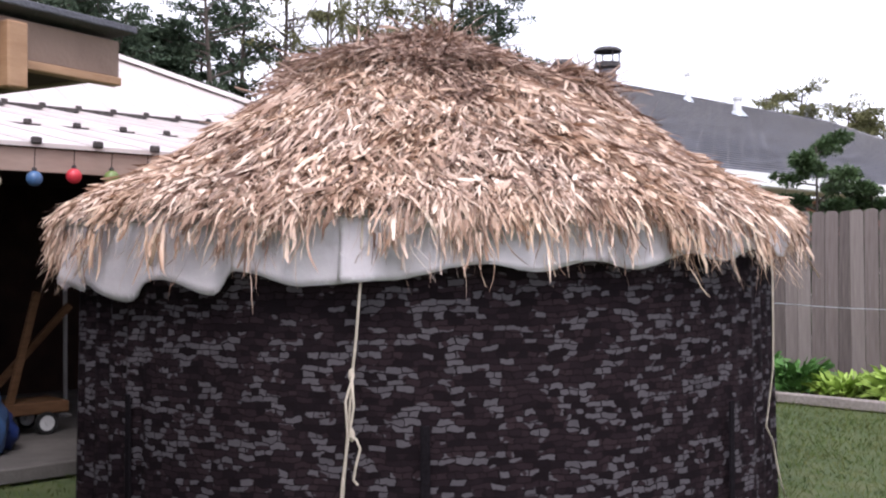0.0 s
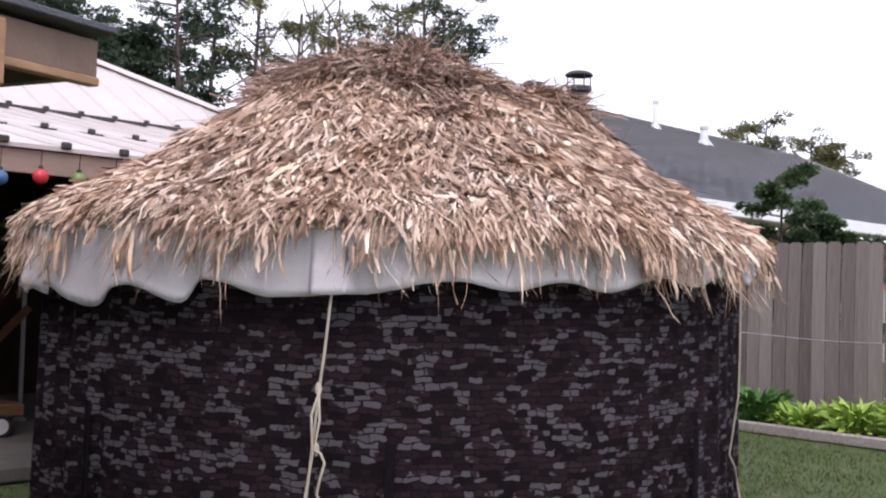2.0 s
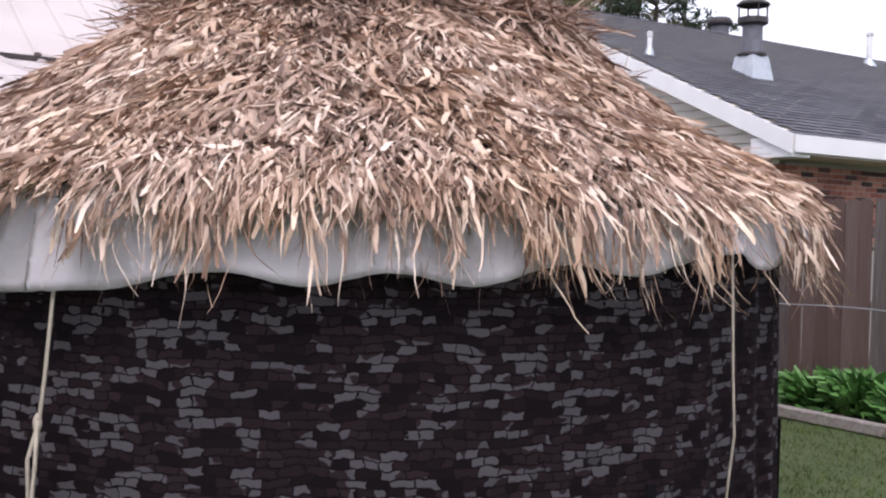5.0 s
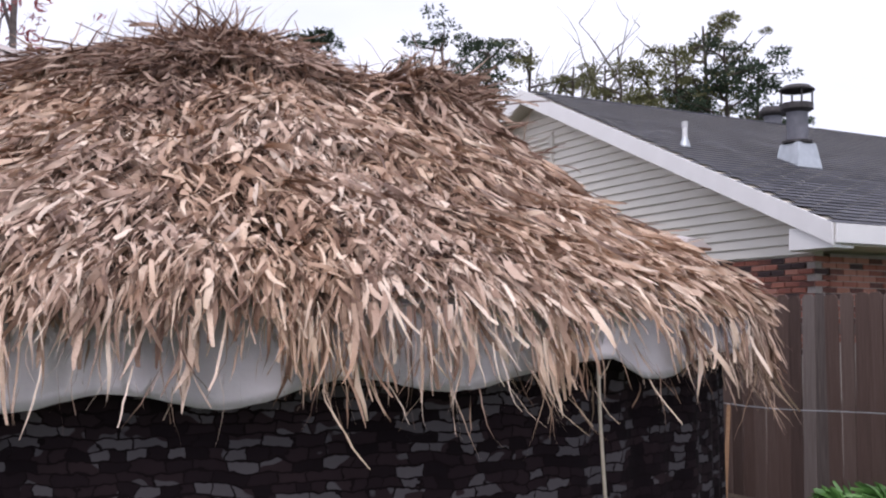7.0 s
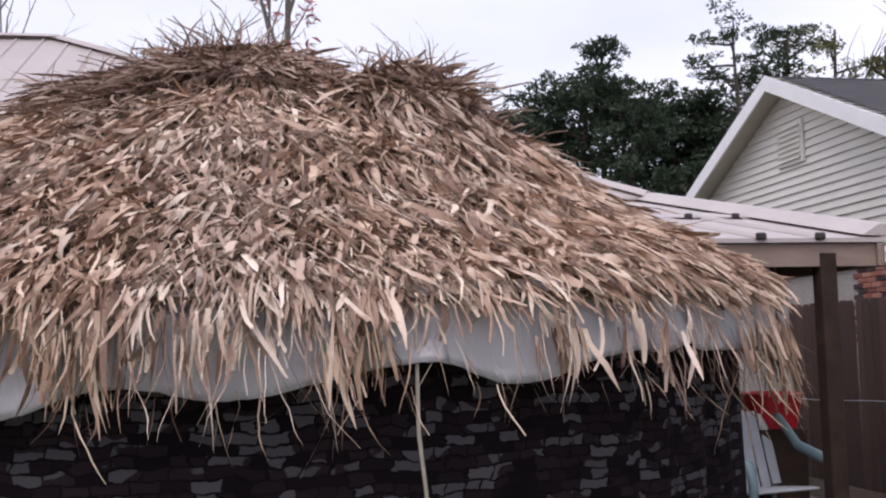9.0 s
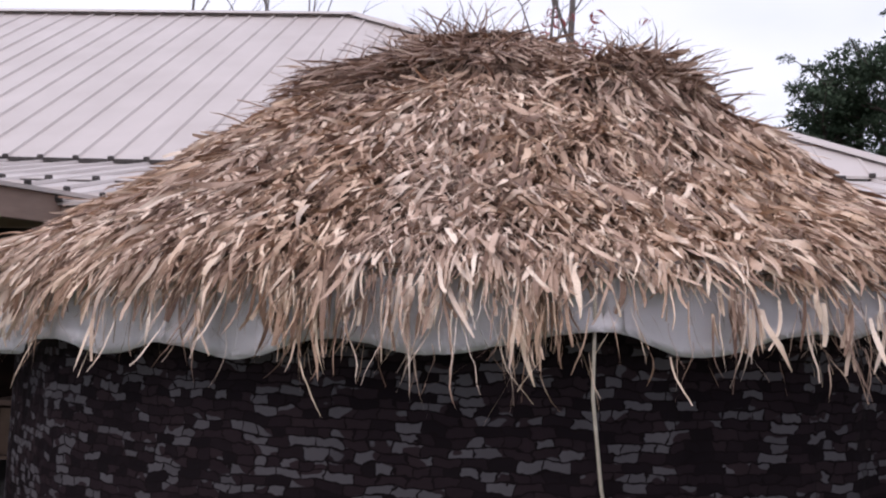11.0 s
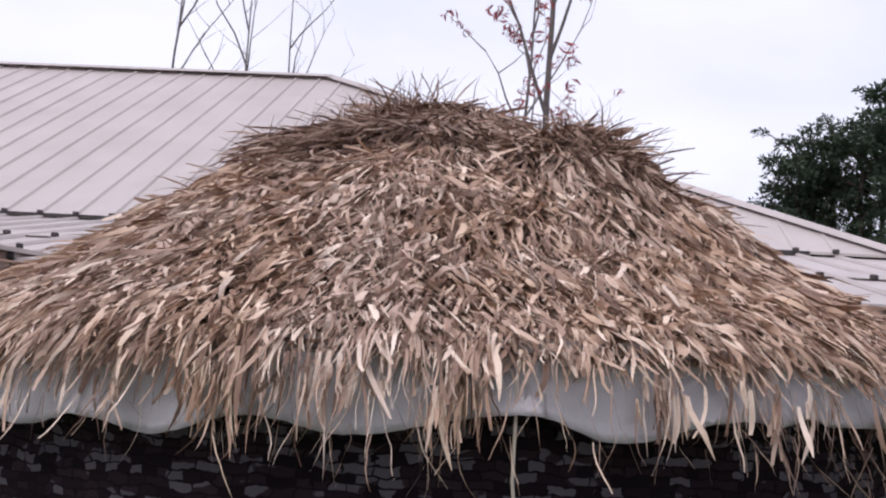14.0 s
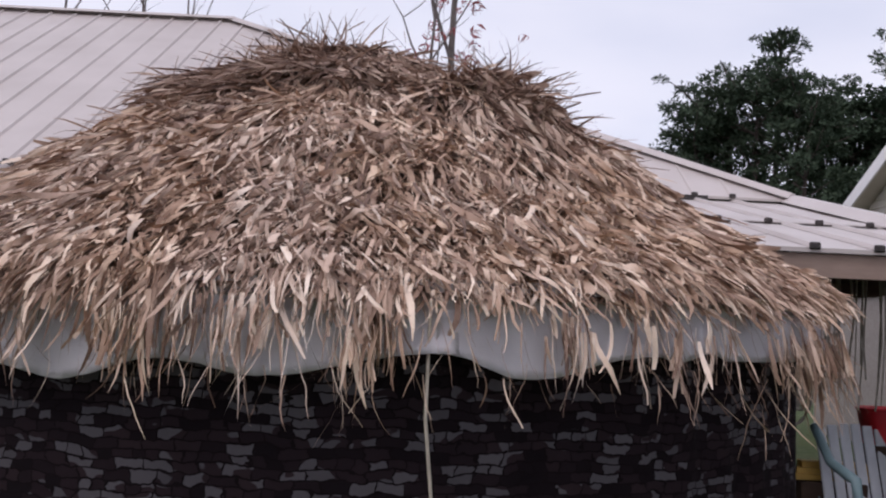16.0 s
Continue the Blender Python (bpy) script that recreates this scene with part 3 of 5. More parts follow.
for cx, cy, num, up, spread in ((0.02, -0.32, 330, 0.8, 0.13), (1.02, -0.1, 380, 0.6, 0.14), (-0.35, 0.05, 120, 0.5, 0.14), (0.5, -0.2, 140, 0.3, 0.18), (-0.5, -0.7, 240, 0.35, 0.17), (0.15, -0.8, 160, 0.2, 0.2), (-0.9, -0.3, 120, 0.3, 0.17)):
    # tufts where the bundles are tied
    for i in range(num):
        x, y = rng.gauss(cx, spread), rng.gauss(cy, spread)
        out = Vector((x, y, 0)).normalized()
        a = rng.uniform(0, math.tau)
        d = Vector((math.cos(a), math.sin(a), up * rng.uniform(-0.3, 1.2))) + out * 0.8
        cap.append(blade((x, y, roof_z(x, y) - 0.03), d, rng.uniform(0.1, 0.32), rng.choice((0.003, 0.005, 0.009)), 0.1, rng.uniform(0.03, 0.3), rng.gauss(0, 0.1), rng, 5))
thatch = put("thatch", leaf_mesh("thatch", blades, THATCH), hut, "layered dry palm-leaf thatch")
tagged(thatch, kind="stuff")
# the ragged edge of the top layer, where long strands stick out sideways
for i in range(1500):
    a = rng.uniform(0, math.tau)
    r = 0.72 + 0.12 * math.sin(2 * a + 0.6) + rng.gauss(0, 0.05)
    x, y = r * math.cos(a), r * math.sin(a) - 0.1
    d = Matrix.Rotation(rng.gauss(0, 0.5), 3, "Z") @ Vector((math.cos(a), math.sin(a), rng.uniform(-0.5, -0.1)))
    cap.append(blade((x, y, roof_z(x * 0.93, y * 0.93) + rng.uniform(-0.02, 0.03)), d, rng.uniform(0.1, 0.28), rng.choice((0.003, 0.005, 0.009, 0.013)), 0.05, rng.uniform(0, 0.12), rng.gauss(0, 0.12), rng, 5))
tagged(put("thatch_cap", leaf_mesh("thatch_cap", cap, BROWN), hut, "browner ragged top layer of thatch"), kind="stuff")

# single leaves that stand proud on the sunny side
leaf_kinds = []
for k in range(14):
    leaf_kinds.append(leaf_mesh("leaf", [blade((0, 0, 0), (1, 0, 0), 0.11 + 0.008 * k, 0.007 + 0.0008 * k, 0.06, 0.05 + 0.012 * (k % 5), 0.03 * ((k % 3) - 1), rng, 5)], LEAF))
for i in range(290):
    a = radians(rng.uniform(-125, -5))
    r = rng.uniform(1.2, 2.16)
    x, y = r * math.cos(a), r * math.sin(a)
    d = slope_dir(x, y)
    rot = Matrix.Rotation(a + rng.gauss(0, 0.3), 4, "Z") @ Matrix.Rotation(-math.asin(d.z), 4, "Y") @ Matrix.Rotation(rng.gauss(0, 0.4), 4, "X")
    put("leaf", leaf_kinds[i % 14], hut, "", Matrix.Translation((x, y, roof_z(x, y) + 0.035)) @ rot)


# ropes that tie the roof down
def rope(pts, r=0.0065, label="knotted off-white rope"):
    bm = bmesh.new()
    tube(bm, pts, r, 6)
    return part("rope", bm, ROPE, hut, label, smooth=True)


rope([ring_point(d + 1.2, r, z) for d, r, z in ((-96.2, 2.24, 1.62), (-96.4, 2.26, 1.3), (-96.9, 2.265, 1.05), (-97.3, 2.27, 0.9), (-97.9, 2.27, 0.62), (-98.5, 2.28, 0.3), (-98.7, 2.28, 0.02))])
rope([ring_point(d + 1.2, r, z) for d, r, z in ((-97.1, 2.28, 0.9), (-98.0, 2.285, 0.78), (-97.7, 2.29, 0.62), (-98.4, 2.29, 0.4), (-99.0, 2.29, 0.02))])
rope([ring_point(d + 1.2, r, z) for d, r, z in ((-97.3, 2.28, 0.88), (-97.0, 2.3, 0.76), (-97.6, 2.29, 0.63), (-96.7, 2.31, 0.62), (-96.2, 2.32, 0.58), (-96.7, 2.32, 0.5), (-97.0, 2.31, 0.44), (-96.5, 2.32, 0.42))], 0.006)
for z in (0.895, 0.63):
    bm = bmesh.new()
    lathe(bm, ((0.004, -0.03), (0.013, -0.018), (0.015, 0), (0.012, 0.018), (0.004, 0.03)), Matrix.Translation(ring_point(-96.2, 2.272, z)), 8)
    part("knot", bm, ROPE, hut, "tied rope knot", smooth=True)
rope([ring_point(d + 4.2, r, z) for d, r, z in ((-39.5, 2.27, 1.62), (-39.6, 2.29, 1.3), (-38.8, 2.28, 1.05), (-37.4, 2.26, 0.82), (-36.6, 2.21, 0.5), (-34.5, 2.22, 0.42), (-33.5, 2.24, 0.25), (-30, 2.26, 0.02))], 0.005, "slack thin rope")


# the frame is a little flattened towards the house
done = set()
for ob in hut.children:
    if ob.name.split(".")[0] == "leaf" or ob.data.name in done:
        continue
    done.add(ob.data.name)
    co = np.empty(len(ob.data.vertices) * 3)
    ob.data.vertices.foreach_get("co", co)
    co = co.reshape(-1, 3)
    dg = np.degrees(np.arctan2(co[:, 1], co[:, 0]))
    co[:, :2] *= (1 - 0.055 * np.exp(-((dg - 38) / 30) ** 2))[:, None]
    ob.data.vertices.foreach_set("co", co.ravel())
    ob.data.update()

# ---- fence, kerb and planting ----
FS = 10.36
fence = thing("fence", "weathered grey dog-eared wooden privacy fence", "fence", m=yard_m(FS, 0))
bm = bmesh.new()
w, h, c = 0.138, 1.905, 0.03
prof = [(-w / 2, 0), (w / 2, 0), (w / 2, h - c), (w / 2 - c, h), (-w / 2 + c, h), (-w / 2, h - c)]
f = bm.faces.new([bm.verts.new((-0.009, x, z)) for x, z in prof])
ext = bmesh.ops.extrude_face_region(bm, geom=[f])
bmesh.ops.translate(bm, verts=[v for v in ext["geom"] if isinstance(v, bmesh.types.BMVert)], vec=(0.018, 0, 0))
bmesh.ops.recalc_face_normals(bm, faces=bm.faces)
picket = bpy.data.meshes.new("picket")
bm.to_mesh(picket)
bm.free()
picket.materials.append(FENCE)
picket_brown = picket.copy()
picket_brown.materials.clear()
picket_brown.materials.append(FENCE2)
rng = random.Random(5)
y = -14.0
while y < 11.0:
    brown = y > 5.8 and not 6.75 < y < 7.05
    put("picket", picket_brown if brown else picket, fence, "", pose(rng.uniform(-0.006, 0.006), y, rng.uniform(-0.012, 0.006), rng.gauss(0, 0.35), 0, rng.gauss(0, 1.2)))
    y += 0.1445 + rng.uniform(0, 0.004)
for z in (0.3, 0.95, 1.6):
    boxed("rail", (0.038, 25.0, 0.088), Matrix.Translation((0.03, -1.5, z)), FENCE, fence, "", 0.004)
bm = bmesh.new()
tube(bm, [(-0.35, y, 0.93 + 0.02 * math.cos(y * 2.2)) for y in np.linspace(-14, 11, 70)], 0.004, 4)
wire = thing("garden_wire", "thin galvanised wire strung along the fence", "wire", m=yard_m(FS, 0))
part("strand", bm, GALV, wire)
bm = bmesh.new()
for y in (-13.5, 10.5):
    tube(bm, [(-0.36, y, 0), (-0.36, y, 0.97)], 0.008, 5)
    part("stake", bm, GALV, wire, "slim metal stake")
    bm = bmesh.new()
bm.free()

stick = thing("wooden_stake", "pale sawn wooden garden stake standing in the lawn", "stake", m=pose(1.69, 11.92, 0, 0, 3, 20))
boxed("shaft", (0.035, 0.02, 0.92), Matrix.Translation((0, 0, 0.460)), CEDAR, stick, "", 0.003)
boxed("tip", (0.03, 0.018, 0.03), Matrix.Translation((0, 0, 0.932)), CEDAR, stick, "", 0.006)

kerb = thing("garden_edging", "low weathered timber edging of the planting bed", "edging", m=yard_m(FS - 0.95, 0))
for k in range(10):
    boxed("timber", (0.09, 2.38, 0.1), Matrix.Translation((0.01 * (k % 3), -13 + 2.4 * k, 0.05)) @ pose(0, 0, 0, 0, 0, 0.4 * ((k % 3) - 1)), KERB, kerb, "", 0.012)
bed = boxed("planting_bed", (0.88, 25, 0.06), yard_m(FS - 0.47, -1.5, 0.02), SOIL)
tagged(bed, "strip of dark soil between edging and fence", "soil", kind="structure")


def leafy(name, label, height, spread, count, material, seed, loc, leafw=0.08, category="plant", group="plants along the fence"):
    rg = random.Random(seed)
    pl = thing(name, label, category, group, Matrix.Translation(loc))
    bl = []
    for i in range(count):
        a = rg.uniform(0, math.tau)
        rr = spread * rg.random() ** 0.6
        p = Vector((rr * math.cos(a) * 0.6, rr * math.sin(a) * 0.6, rg.uniform(0, height * 0.75)))
        d = Vector((math.cos(a), math.sin(a), rg.uniform(0.2, 1.4)))
        bl.append(blade(p, d, rg.uniform(0.4, 1) * spread * 0.6, leafw * rg.uniform(0.6, 1.3), 0, rg.uniform(0.1, 0.5), rg.gauss(0, 0.1), rg, 3))
    put("foliage", leaf_mesh("foliage", bl, material), pl)
    bm = bmesh.new()
    for i in range(5):
        a = i * 1.3
        tube(bm, [(0, 0, 0), (0.3 * spread * math.cos(a), 0.3 * spread * math.sin(a), height * 0.7)], 0.008, 5)
    part("stem", bm, material, pl)
    return pl


rng = random.Random(21)
for k in range(15):
    w = -1.2 + 0.52 * k
    bright = w < 4.75
    leafy("bedding_plant", "lush yellow-green leafy plant in the bed" if bright else "dark green leafy plant in the bed", rng.uniform(0.16, 0.3) if bright else rng.uniform(0.26, 0.42), 0.4, 520, LETTUCE if bright else GREENS, k, yard(FS - 0.45 + rng.uniform(-0.1, 0.1), w, 0.04), 0.04)

# ---- lawn blades where the lawn is seen ----
rng = random.Random(8)
bl = []
for i in range(48000):
    x, y = rng.uniform(1.6, 6.2), rng.uniform(2.5, 12)
    if x + y > 13.9 or math.hypot(x - CX, y - CY) < 2.15:
        continue
    a = rng.uniform(0, math.tau)
    bl.append(blade((x, y, -0.01), (math.cos(a), math.sin(a), rng.uniform(0.5, 2.2)), rng.uniform(0.02, 0.06) * (1 + 0.6 * noise.noise(Vector((x * 2, y * 2, 0)))), 0.005, 0, 0.4, 0, rng, 2))
for i in range(5000):
    x, y = rng.uniform(-4.5, -1.5), rng.uniform(3.5, 7)
    if y - x > 9.75 or math.hypot(x - CX, y - CY) < 2.2:
        continue
    a = rng.uniform(0, math.tau)
    bl.append(blade((x, y, -0.01), (math.cos(a), math.sin(a), rng.uniform(0.5, 2.2)), rng.uniform(0.02, 0.06) * (1 + 0.6 * noise.noise(Vector((x * 2, y * 2, 0)))), 0.005, 0, 0.4, 0, rng, 2))
tagged(put("grass", leaf_mesh("grass", bl, BLADE)), "short green and straw-coloured grass blades", "grass", kind="stuff")

# ---- neighbour's house ----
# local frame: x along the gable towards the patio (V), y away along the ridge (U)
HS, HW = (2.72 + 13.93) / math.sqrt(2), (13.93 - 2.72) / math.sqrt(2)
house_m = Matrix.Translation(yard(HS, HW)) @ Matrix(((V.x, U.x, 0, 0), (V.y, U.y, 0, 0), (0, 0, 1, 0), (0, 0, 0, 1)))
HALF, EAVE, RIDGE, LONG = 6.1, 2.70, 5.32, 17.0
house = thing("house", "single-storey brick house with cream lap-siding gable and dark shingle roof", "house", m=house_m)
pitch = math.atan2(RIDGE - EAVE, HALF)


def roof_h(x):
    return RIDGE - abs(x - HALF) * math.tan(pitch)


for side in (0, 1):
    bm = bmesh.new()
    n = 46
    for i in range(n):
        a0, a1 = i / n, (i + 1) / n
        xs = [HALF * a0, HALF * a1]
        if side:
            xs = [2 * HALF - x for x in xs]
        z0, z1 = roof_h(xs[0]) + 0.012, roof_h(xs[1])
        ys = np.linspace(-0.02, LONG, 40)
        for ya, yb in zip(ys, ys[1:]):
            jog = (i % 2) * 0.2
            f = [bm.verts.new((xs[0], ya + jog, z0)), bm.verts.new((xs[0], yb + jog - 0.012, z0)), bm.verts.new((xs[1], yb + jog - 0.012, z1)), bm.verts.new((xs[1], ya + jog, z1))]
            bm.faces.new(f if side else f[::-1])
    sh = part("shingles", bm, SHINGLE, house, "dark grey asphalt shingles")
    tagged(sh, kind="stuff")
    bm = bmesh.new()
    x0, x1 = (0, HALF) if not side else (2 * HALF, HALF)
    vs = [(x0, 0.0, EAVE - 0.02), (x1, 0.0, RIDGE - 0.02), (x1, LONG + 0.2, RIDGE - 0.02), (x0, LONG + 0.2, EAVE - 0.02)]
    low = [(x, y, z - 0.1) for x, y, z in vs]
    vv = [bm.verts.new(p) for p in vs + low]
    for q in ((0, 1, 2, 3), (7, 6, 5, 4), (0, 4, 5, 1), (1, 5, 6, 2), (2, 6, 7, 3), (3, 7, 4, 0)):
        bm.faces.new([vv[k] for k in q])
    bmesh.ops.recalc_face_normals(bm, faces=bm.faces)
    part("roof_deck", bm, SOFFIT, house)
    # rake board
    bm = bmesh.new()
    vs = [(x0, EAVE + 0.005), (x1, RIDGE + 0.005), (x1, RIDGE - 0.22), (x0, EAVE - 0.22)]
    vv = [bm.verts.new((x, yy, z)) for yy in (-0.035, -0.003) for x, z in vs]
    for q in ((0, 1, 2, 3), (7, 6, 5, 4), (0, 4, 5, 1), (1, 5, 6, 2), (2, 6, 7, 3), (3, 7, 4, 0)):
        bm.faces.new([vv[k] for k in q])
    bmesh.ops.recalc_face_normals(bm, faces=bm.faces)
    part("rake_board", bm, TRIM, house, "white painted rake board")
    xe = -0.02 if not side else 2 * HALF + 0.02
    boxed("eave_fascia", (0.03, LONG + 0.2, 0.2), Matrix.Translation((xe, LONG / 2 + 0.1, EAVE - 0.1)), TRIM, house, "white eave fascia board", 0.004)
    xb = 0.32 if not side else 2 * HALF - 0.32
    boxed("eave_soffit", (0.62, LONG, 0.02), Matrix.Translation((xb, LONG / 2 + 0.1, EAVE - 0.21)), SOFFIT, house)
    boxed("rake_return", (0.62, 0.3, 0.24), Matrix.Translation((xb, 0.15, EAVE - 0.13)), TRIM, house, "white boxed eave return", 0.006)
    xw = 0.62 if not side else 2 * HALF - 0.62
    boxed("side_wall", (0.2, LONG - 0.8, 2.45), Matrix.Translation((xw + (0.1 if not side else -0.1), LONG / 2 + 0.2, 1.225)), MORTAR, house, "red brick side wall")
    if not side:
        vs, fs = [], []
        for j in range(14):
            for i in range(60):
                y0, zz = 0.375 + 0.21 * i + (0.105 if j % 2 else 0), 2.385 - 0.068 * j
                o = len(vs)
                for dx in (0.012, -0.012):
                    vs += [(xw + dx, y0, zz - 0.028), (xw + dx, y0 + 0.2, zz - 0.028), (xw + dx, y0 + 0.2, zz + 0.028), (xw + dx, y0, zz + 0.028)]
                fs += [(o + 4, o + 7, o + 6, o + 5), (o, o + 1, o + 5, o + 4), (o + 1, o + 2, o + 6, o + 5), (o + 2, o + 3, o + 7, o + 6), (o + 3, o, o + 4, o + 7)]
        tagged(put("side_bricks", mesh_of("side_bricks", vs, fs, BRICK2), house, "red and charcoal bricks"), kind="stuff")
# gable wall behind lap siding
bm = bmesh.new()
tri = [(0.62, 2.42), (2 * HALF - 0.62, 2.42), (2 * HALF - 0.62, roof_h(0.62) - 0.12), (HALF, RIDGE - 0.12), (0.62, roof_h(0.62) - 0.12)]
vv = [[bm.verts.new((x, yy, z)) for x, z in tri] for yy in (0.36, 0.5)]
bm.faces.new(vv[0])
bm.faces.new(vv[1][::-1])
for k in range(5):
    bm.faces.new((vv[0][k], vv[1][k], vv[1][(k + 1) % 5], vv[0][(k + 1) % 5]))
bmesh.ops.recalc_face_normals(bm, faces=bm.faces)
part("gable_wall", bm, SIDING, house)
z = 2.44
while z < 5.0:
    reach = min(HALF - 0.62, (RIDGE - 0.12 - z - 0.06) / math.tan(pitch))
    bm = bmesh.new()
    pr = [(0.352, z), (0.322, z + 0.002), (0.352, z + 0.118)]
    vv = [[bm.verts.new((HALF + sx * reach, yy, zz)) for yy, zz in pr] for sx in (-1, 1)]
    bm.faces.new((vv[0][0], vv[1][0], vv[1][1], vv[0][1]))
    bm.faces.new((vv[0][1], vv[1][1], vv[1][2], vv[0][2]))
    bm.faces.new(vv[0])
    bm.faces.new(vv[1][::-1])
    part("siding_board", bm, SIDING, house)
    z += 0.117
# louvre in the gable
boxed("louvre_frame", (0.74, 0.05, 0.62), Matrix.Translation((HALF - 0.02, 0.318, 4.32)), SIDING, house, "cream gable vent frame", 0.01)
for k in range(7):
    boxed("louvre_slat", (0.6, 0.05, 0.012), Matrix.Translation((HALF - 0.02, 0.28, 4.09 + 0.077 * k)) @ pose(0, 0, 0, 40), SIDING, house)
# brick wall below
boxed("brick_backing", (2 * HALF - 1.24, 0.16, 2.42), Matrix.Translation((HALF, 0.46, 1.21)), MORTAR, house, "mortar of the brick wall")
brick_me = bpy.data.meshes.new("brick")
box(bmesh.new(), (0.2, 0.03, 0.057), Matrix(), 0.003).to_mesh(brick_me)
brick_me.materials.append(BRICK)
nb = 0
for j in range(16):
    zz = 2.385 - 0.068 * j
    for i in range(19):
        if nb < 296:
            put("brick", brick_me, house, "", pose(0.74 + 0.21 * i + (0.105 if j % 2 else 0), 0.372, zz))
            nb += 1


def on_roof(x, y, dz=0.0):
    return Matrix.Translation((x, y, roof_h(x) + dz))


# chimney flue with square flashing and cap
def to_house(p):
    q = house_m.inverted() @ Vector(p)
    return q.x, q.y


cx, cy = to_house((2.44, 17.63, 0))
flue = thing("chimney_flue", "galvanised metal chimney flue with a sooty rain cap on the roof", "chimney", m=house_m @ Matrix.Translation((cx, cy, roof_h(cx))) @ Matrix.Diagonal((0.88, 0.88, 1.0, 1)))
bm = bmesh.new()
b4, t4 = 0.27, 0.19
vv = [bm.verts.new((sx * b, sy * b, zz)) for b, zz in ((b4, -0.16), (t4, 0.26)) for sx, sy in ((-1, -1), (1, -1), (1, 1), (-1, 1))]
for k in range(4):
    bm.faces.new((vv[k], vv[(k + 1) % 4], vv[4 + (k + 1) % 4], vv[4 + k]))
bm.faces.new(vv[4:])
part("flashing", bm, GALV, flue, "pale galvanised flashing skirt")
part("collar", lathe(bmesh.new(), ((0.21, 0.25), (0.24, 0.27), (0.24, 0.30), (0.17, 0.31))), SOOT, flue)
part("pipe", lathe(bmesh.new(), ((0.165, 0.28), (0.165, 0.72), (0.17, 0.74))), DULLSTEEL, flue, "dull steel pipe", smooth=True)
part("hood", lathe(bmesh.new(), ((0.17, 0.70), (0.25, 0.74), (0.25, 0.82), (0.19, 0.83), (0.19, 0.80))), SOOT, flue, "sooty hood")
part("rain_cap", lathe(bmesh.new(), ((0.27, 1.0), (0.275, 1.02), (0.2, 1.07), (0.001, 1.09))), SOOT, flue, "sooty rain cap")
for k in range(4):
    a = k * math.pi / 2 + 0.5
    boxed("bracket", (0.012, 0.03, 0.2), Matrix.Translation((0.24 * math.cos(a), 0.24 * math.sin(a), 0.91)), SOOT, flue)

tx, ty = to_house((2.1, 22.21, 0))
turb = thing("roof_turbine", "round dark roof ventilator on the shingle roof", "roof vent", m=house_m @ Matrix.Translation((tx, ty, roof_h(tx))) @ Matrix.Scale(0.8, 4))
part("neck", lathe(bmesh.new(), ((0.2, -0.15), (0.2, 0.3))), DULLSTEEL, turb)
part("dome", lathe(bmesh.new(), ((0.22, 0.3), (0.3, 0.33), (0.3, 0.42), (0.24, 0.5), (0.001, 0.54))), SOOT, turb, "dark ventilator dome", smooth=True)
for x, y, r, hh, lab in ((5.03, 23.87, 0.06, 0.62, "grey plastic plumbing vent pipe"), (1.0, 16.69, 0.035, 0.32, "short pale plumbing vent stub"), (6.17, 23.93, 0.09, 0.4, "stubby galvanised vent pipe"), (8.34, 29.24, 0.1, 0.45, "stubby galvanised vent pipe")):
    px, py = to_house((x, y, 0))
    vp = thing("vent_pipe", lab, "vent pipe", "roof vents", house_m @ Matrix.Translation((px, py, roof_h(px))))
    part("flashing", lathe(bmesh.new(), ((r * 2.6, -0.06), (r * 1.3, 0.08), (r * 1.05, 0.1)), sides=12), GALV, vp)
    part("pipe", lathe(bmesh.new(), ((r, -0.1), (r, hh), (r * 0.8, hh), (r * 0.8, hh - 0.05)), sides=12), PVC, vp, smooth=True)
    part("rim", lathe(bmesh.new(), ((r, hh - 0.08), (r * 1.2, hh - 0.07), (r * 1.2, hh), (r, hh)), sides=12), PVC, vp)

# ---- patio building with the steel roof ----
EW, EZ, BW, BZ, KW, KZ, SE, SC, S0 = 6.6, 2.20, 11.6, 3.15, 18.5, 6.9, 1.2, 8.8, -16.0
patio = thing("patio_building", "long patio building with a beige ribbed steel hip roof", "building", m=yard_m(0, 0))


def hip_s(w):
    return float(np.interp(w, (EW, BW, KW), (SC, 9.0, SE)))


def slab(name, corners, thick, material, parent, label=""):
    bm = bmesh.new()
    up = [bm.verts.new(c) for c in corners]
    dn = [bm.verts.new((c[0], c[1], c[2] - thick)) for c in corners]
    n = len(corners)
    bm.faces.new(up)
    bm.faces.new(dn[::-1])
    for k in range(n):
        bm.faces.new((up[k], dn[k], dn[(k + 1) % n], up[(k + 1) % n]))
    bmesh.ops.recalc_face_normals(bm, faces=bm.faces)
    return part(name, bm, material, parent, label)


W2 = 2 * KW - EW
slab("porch_roof", [(S0, EW, EZ), (SC, EW, EZ), (hip_s(BW), BW, BZ), (S0, BW, BZ)], 0.03, METAL, patio, "shallow beige steel porch roof")
slab("main_roof", [(S0, BW - 0.06, BZ + 0.045), (hip_s(BW) + 0.04, BW - 0.06, BZ + 0.045), (SE, KW, KZ), (S0, KW, KZ)], 0.03, METAL, patio, "steep beige steel roof")
slab("end_porch_roof", [(SC, EW, EZ), (SC, W2, EZ), (hip_s(BW), 2 * KW - BW, BZ), (hip_s(BW), BW, BZ)], 0.03, METAL, patio)
slab("end_roof", [(hip_s(BW), BW, BZ), (hip_s(BW), 2 * KW - BW, BZ), (SE, KW, KZ)], 0.03, METAL, patio)
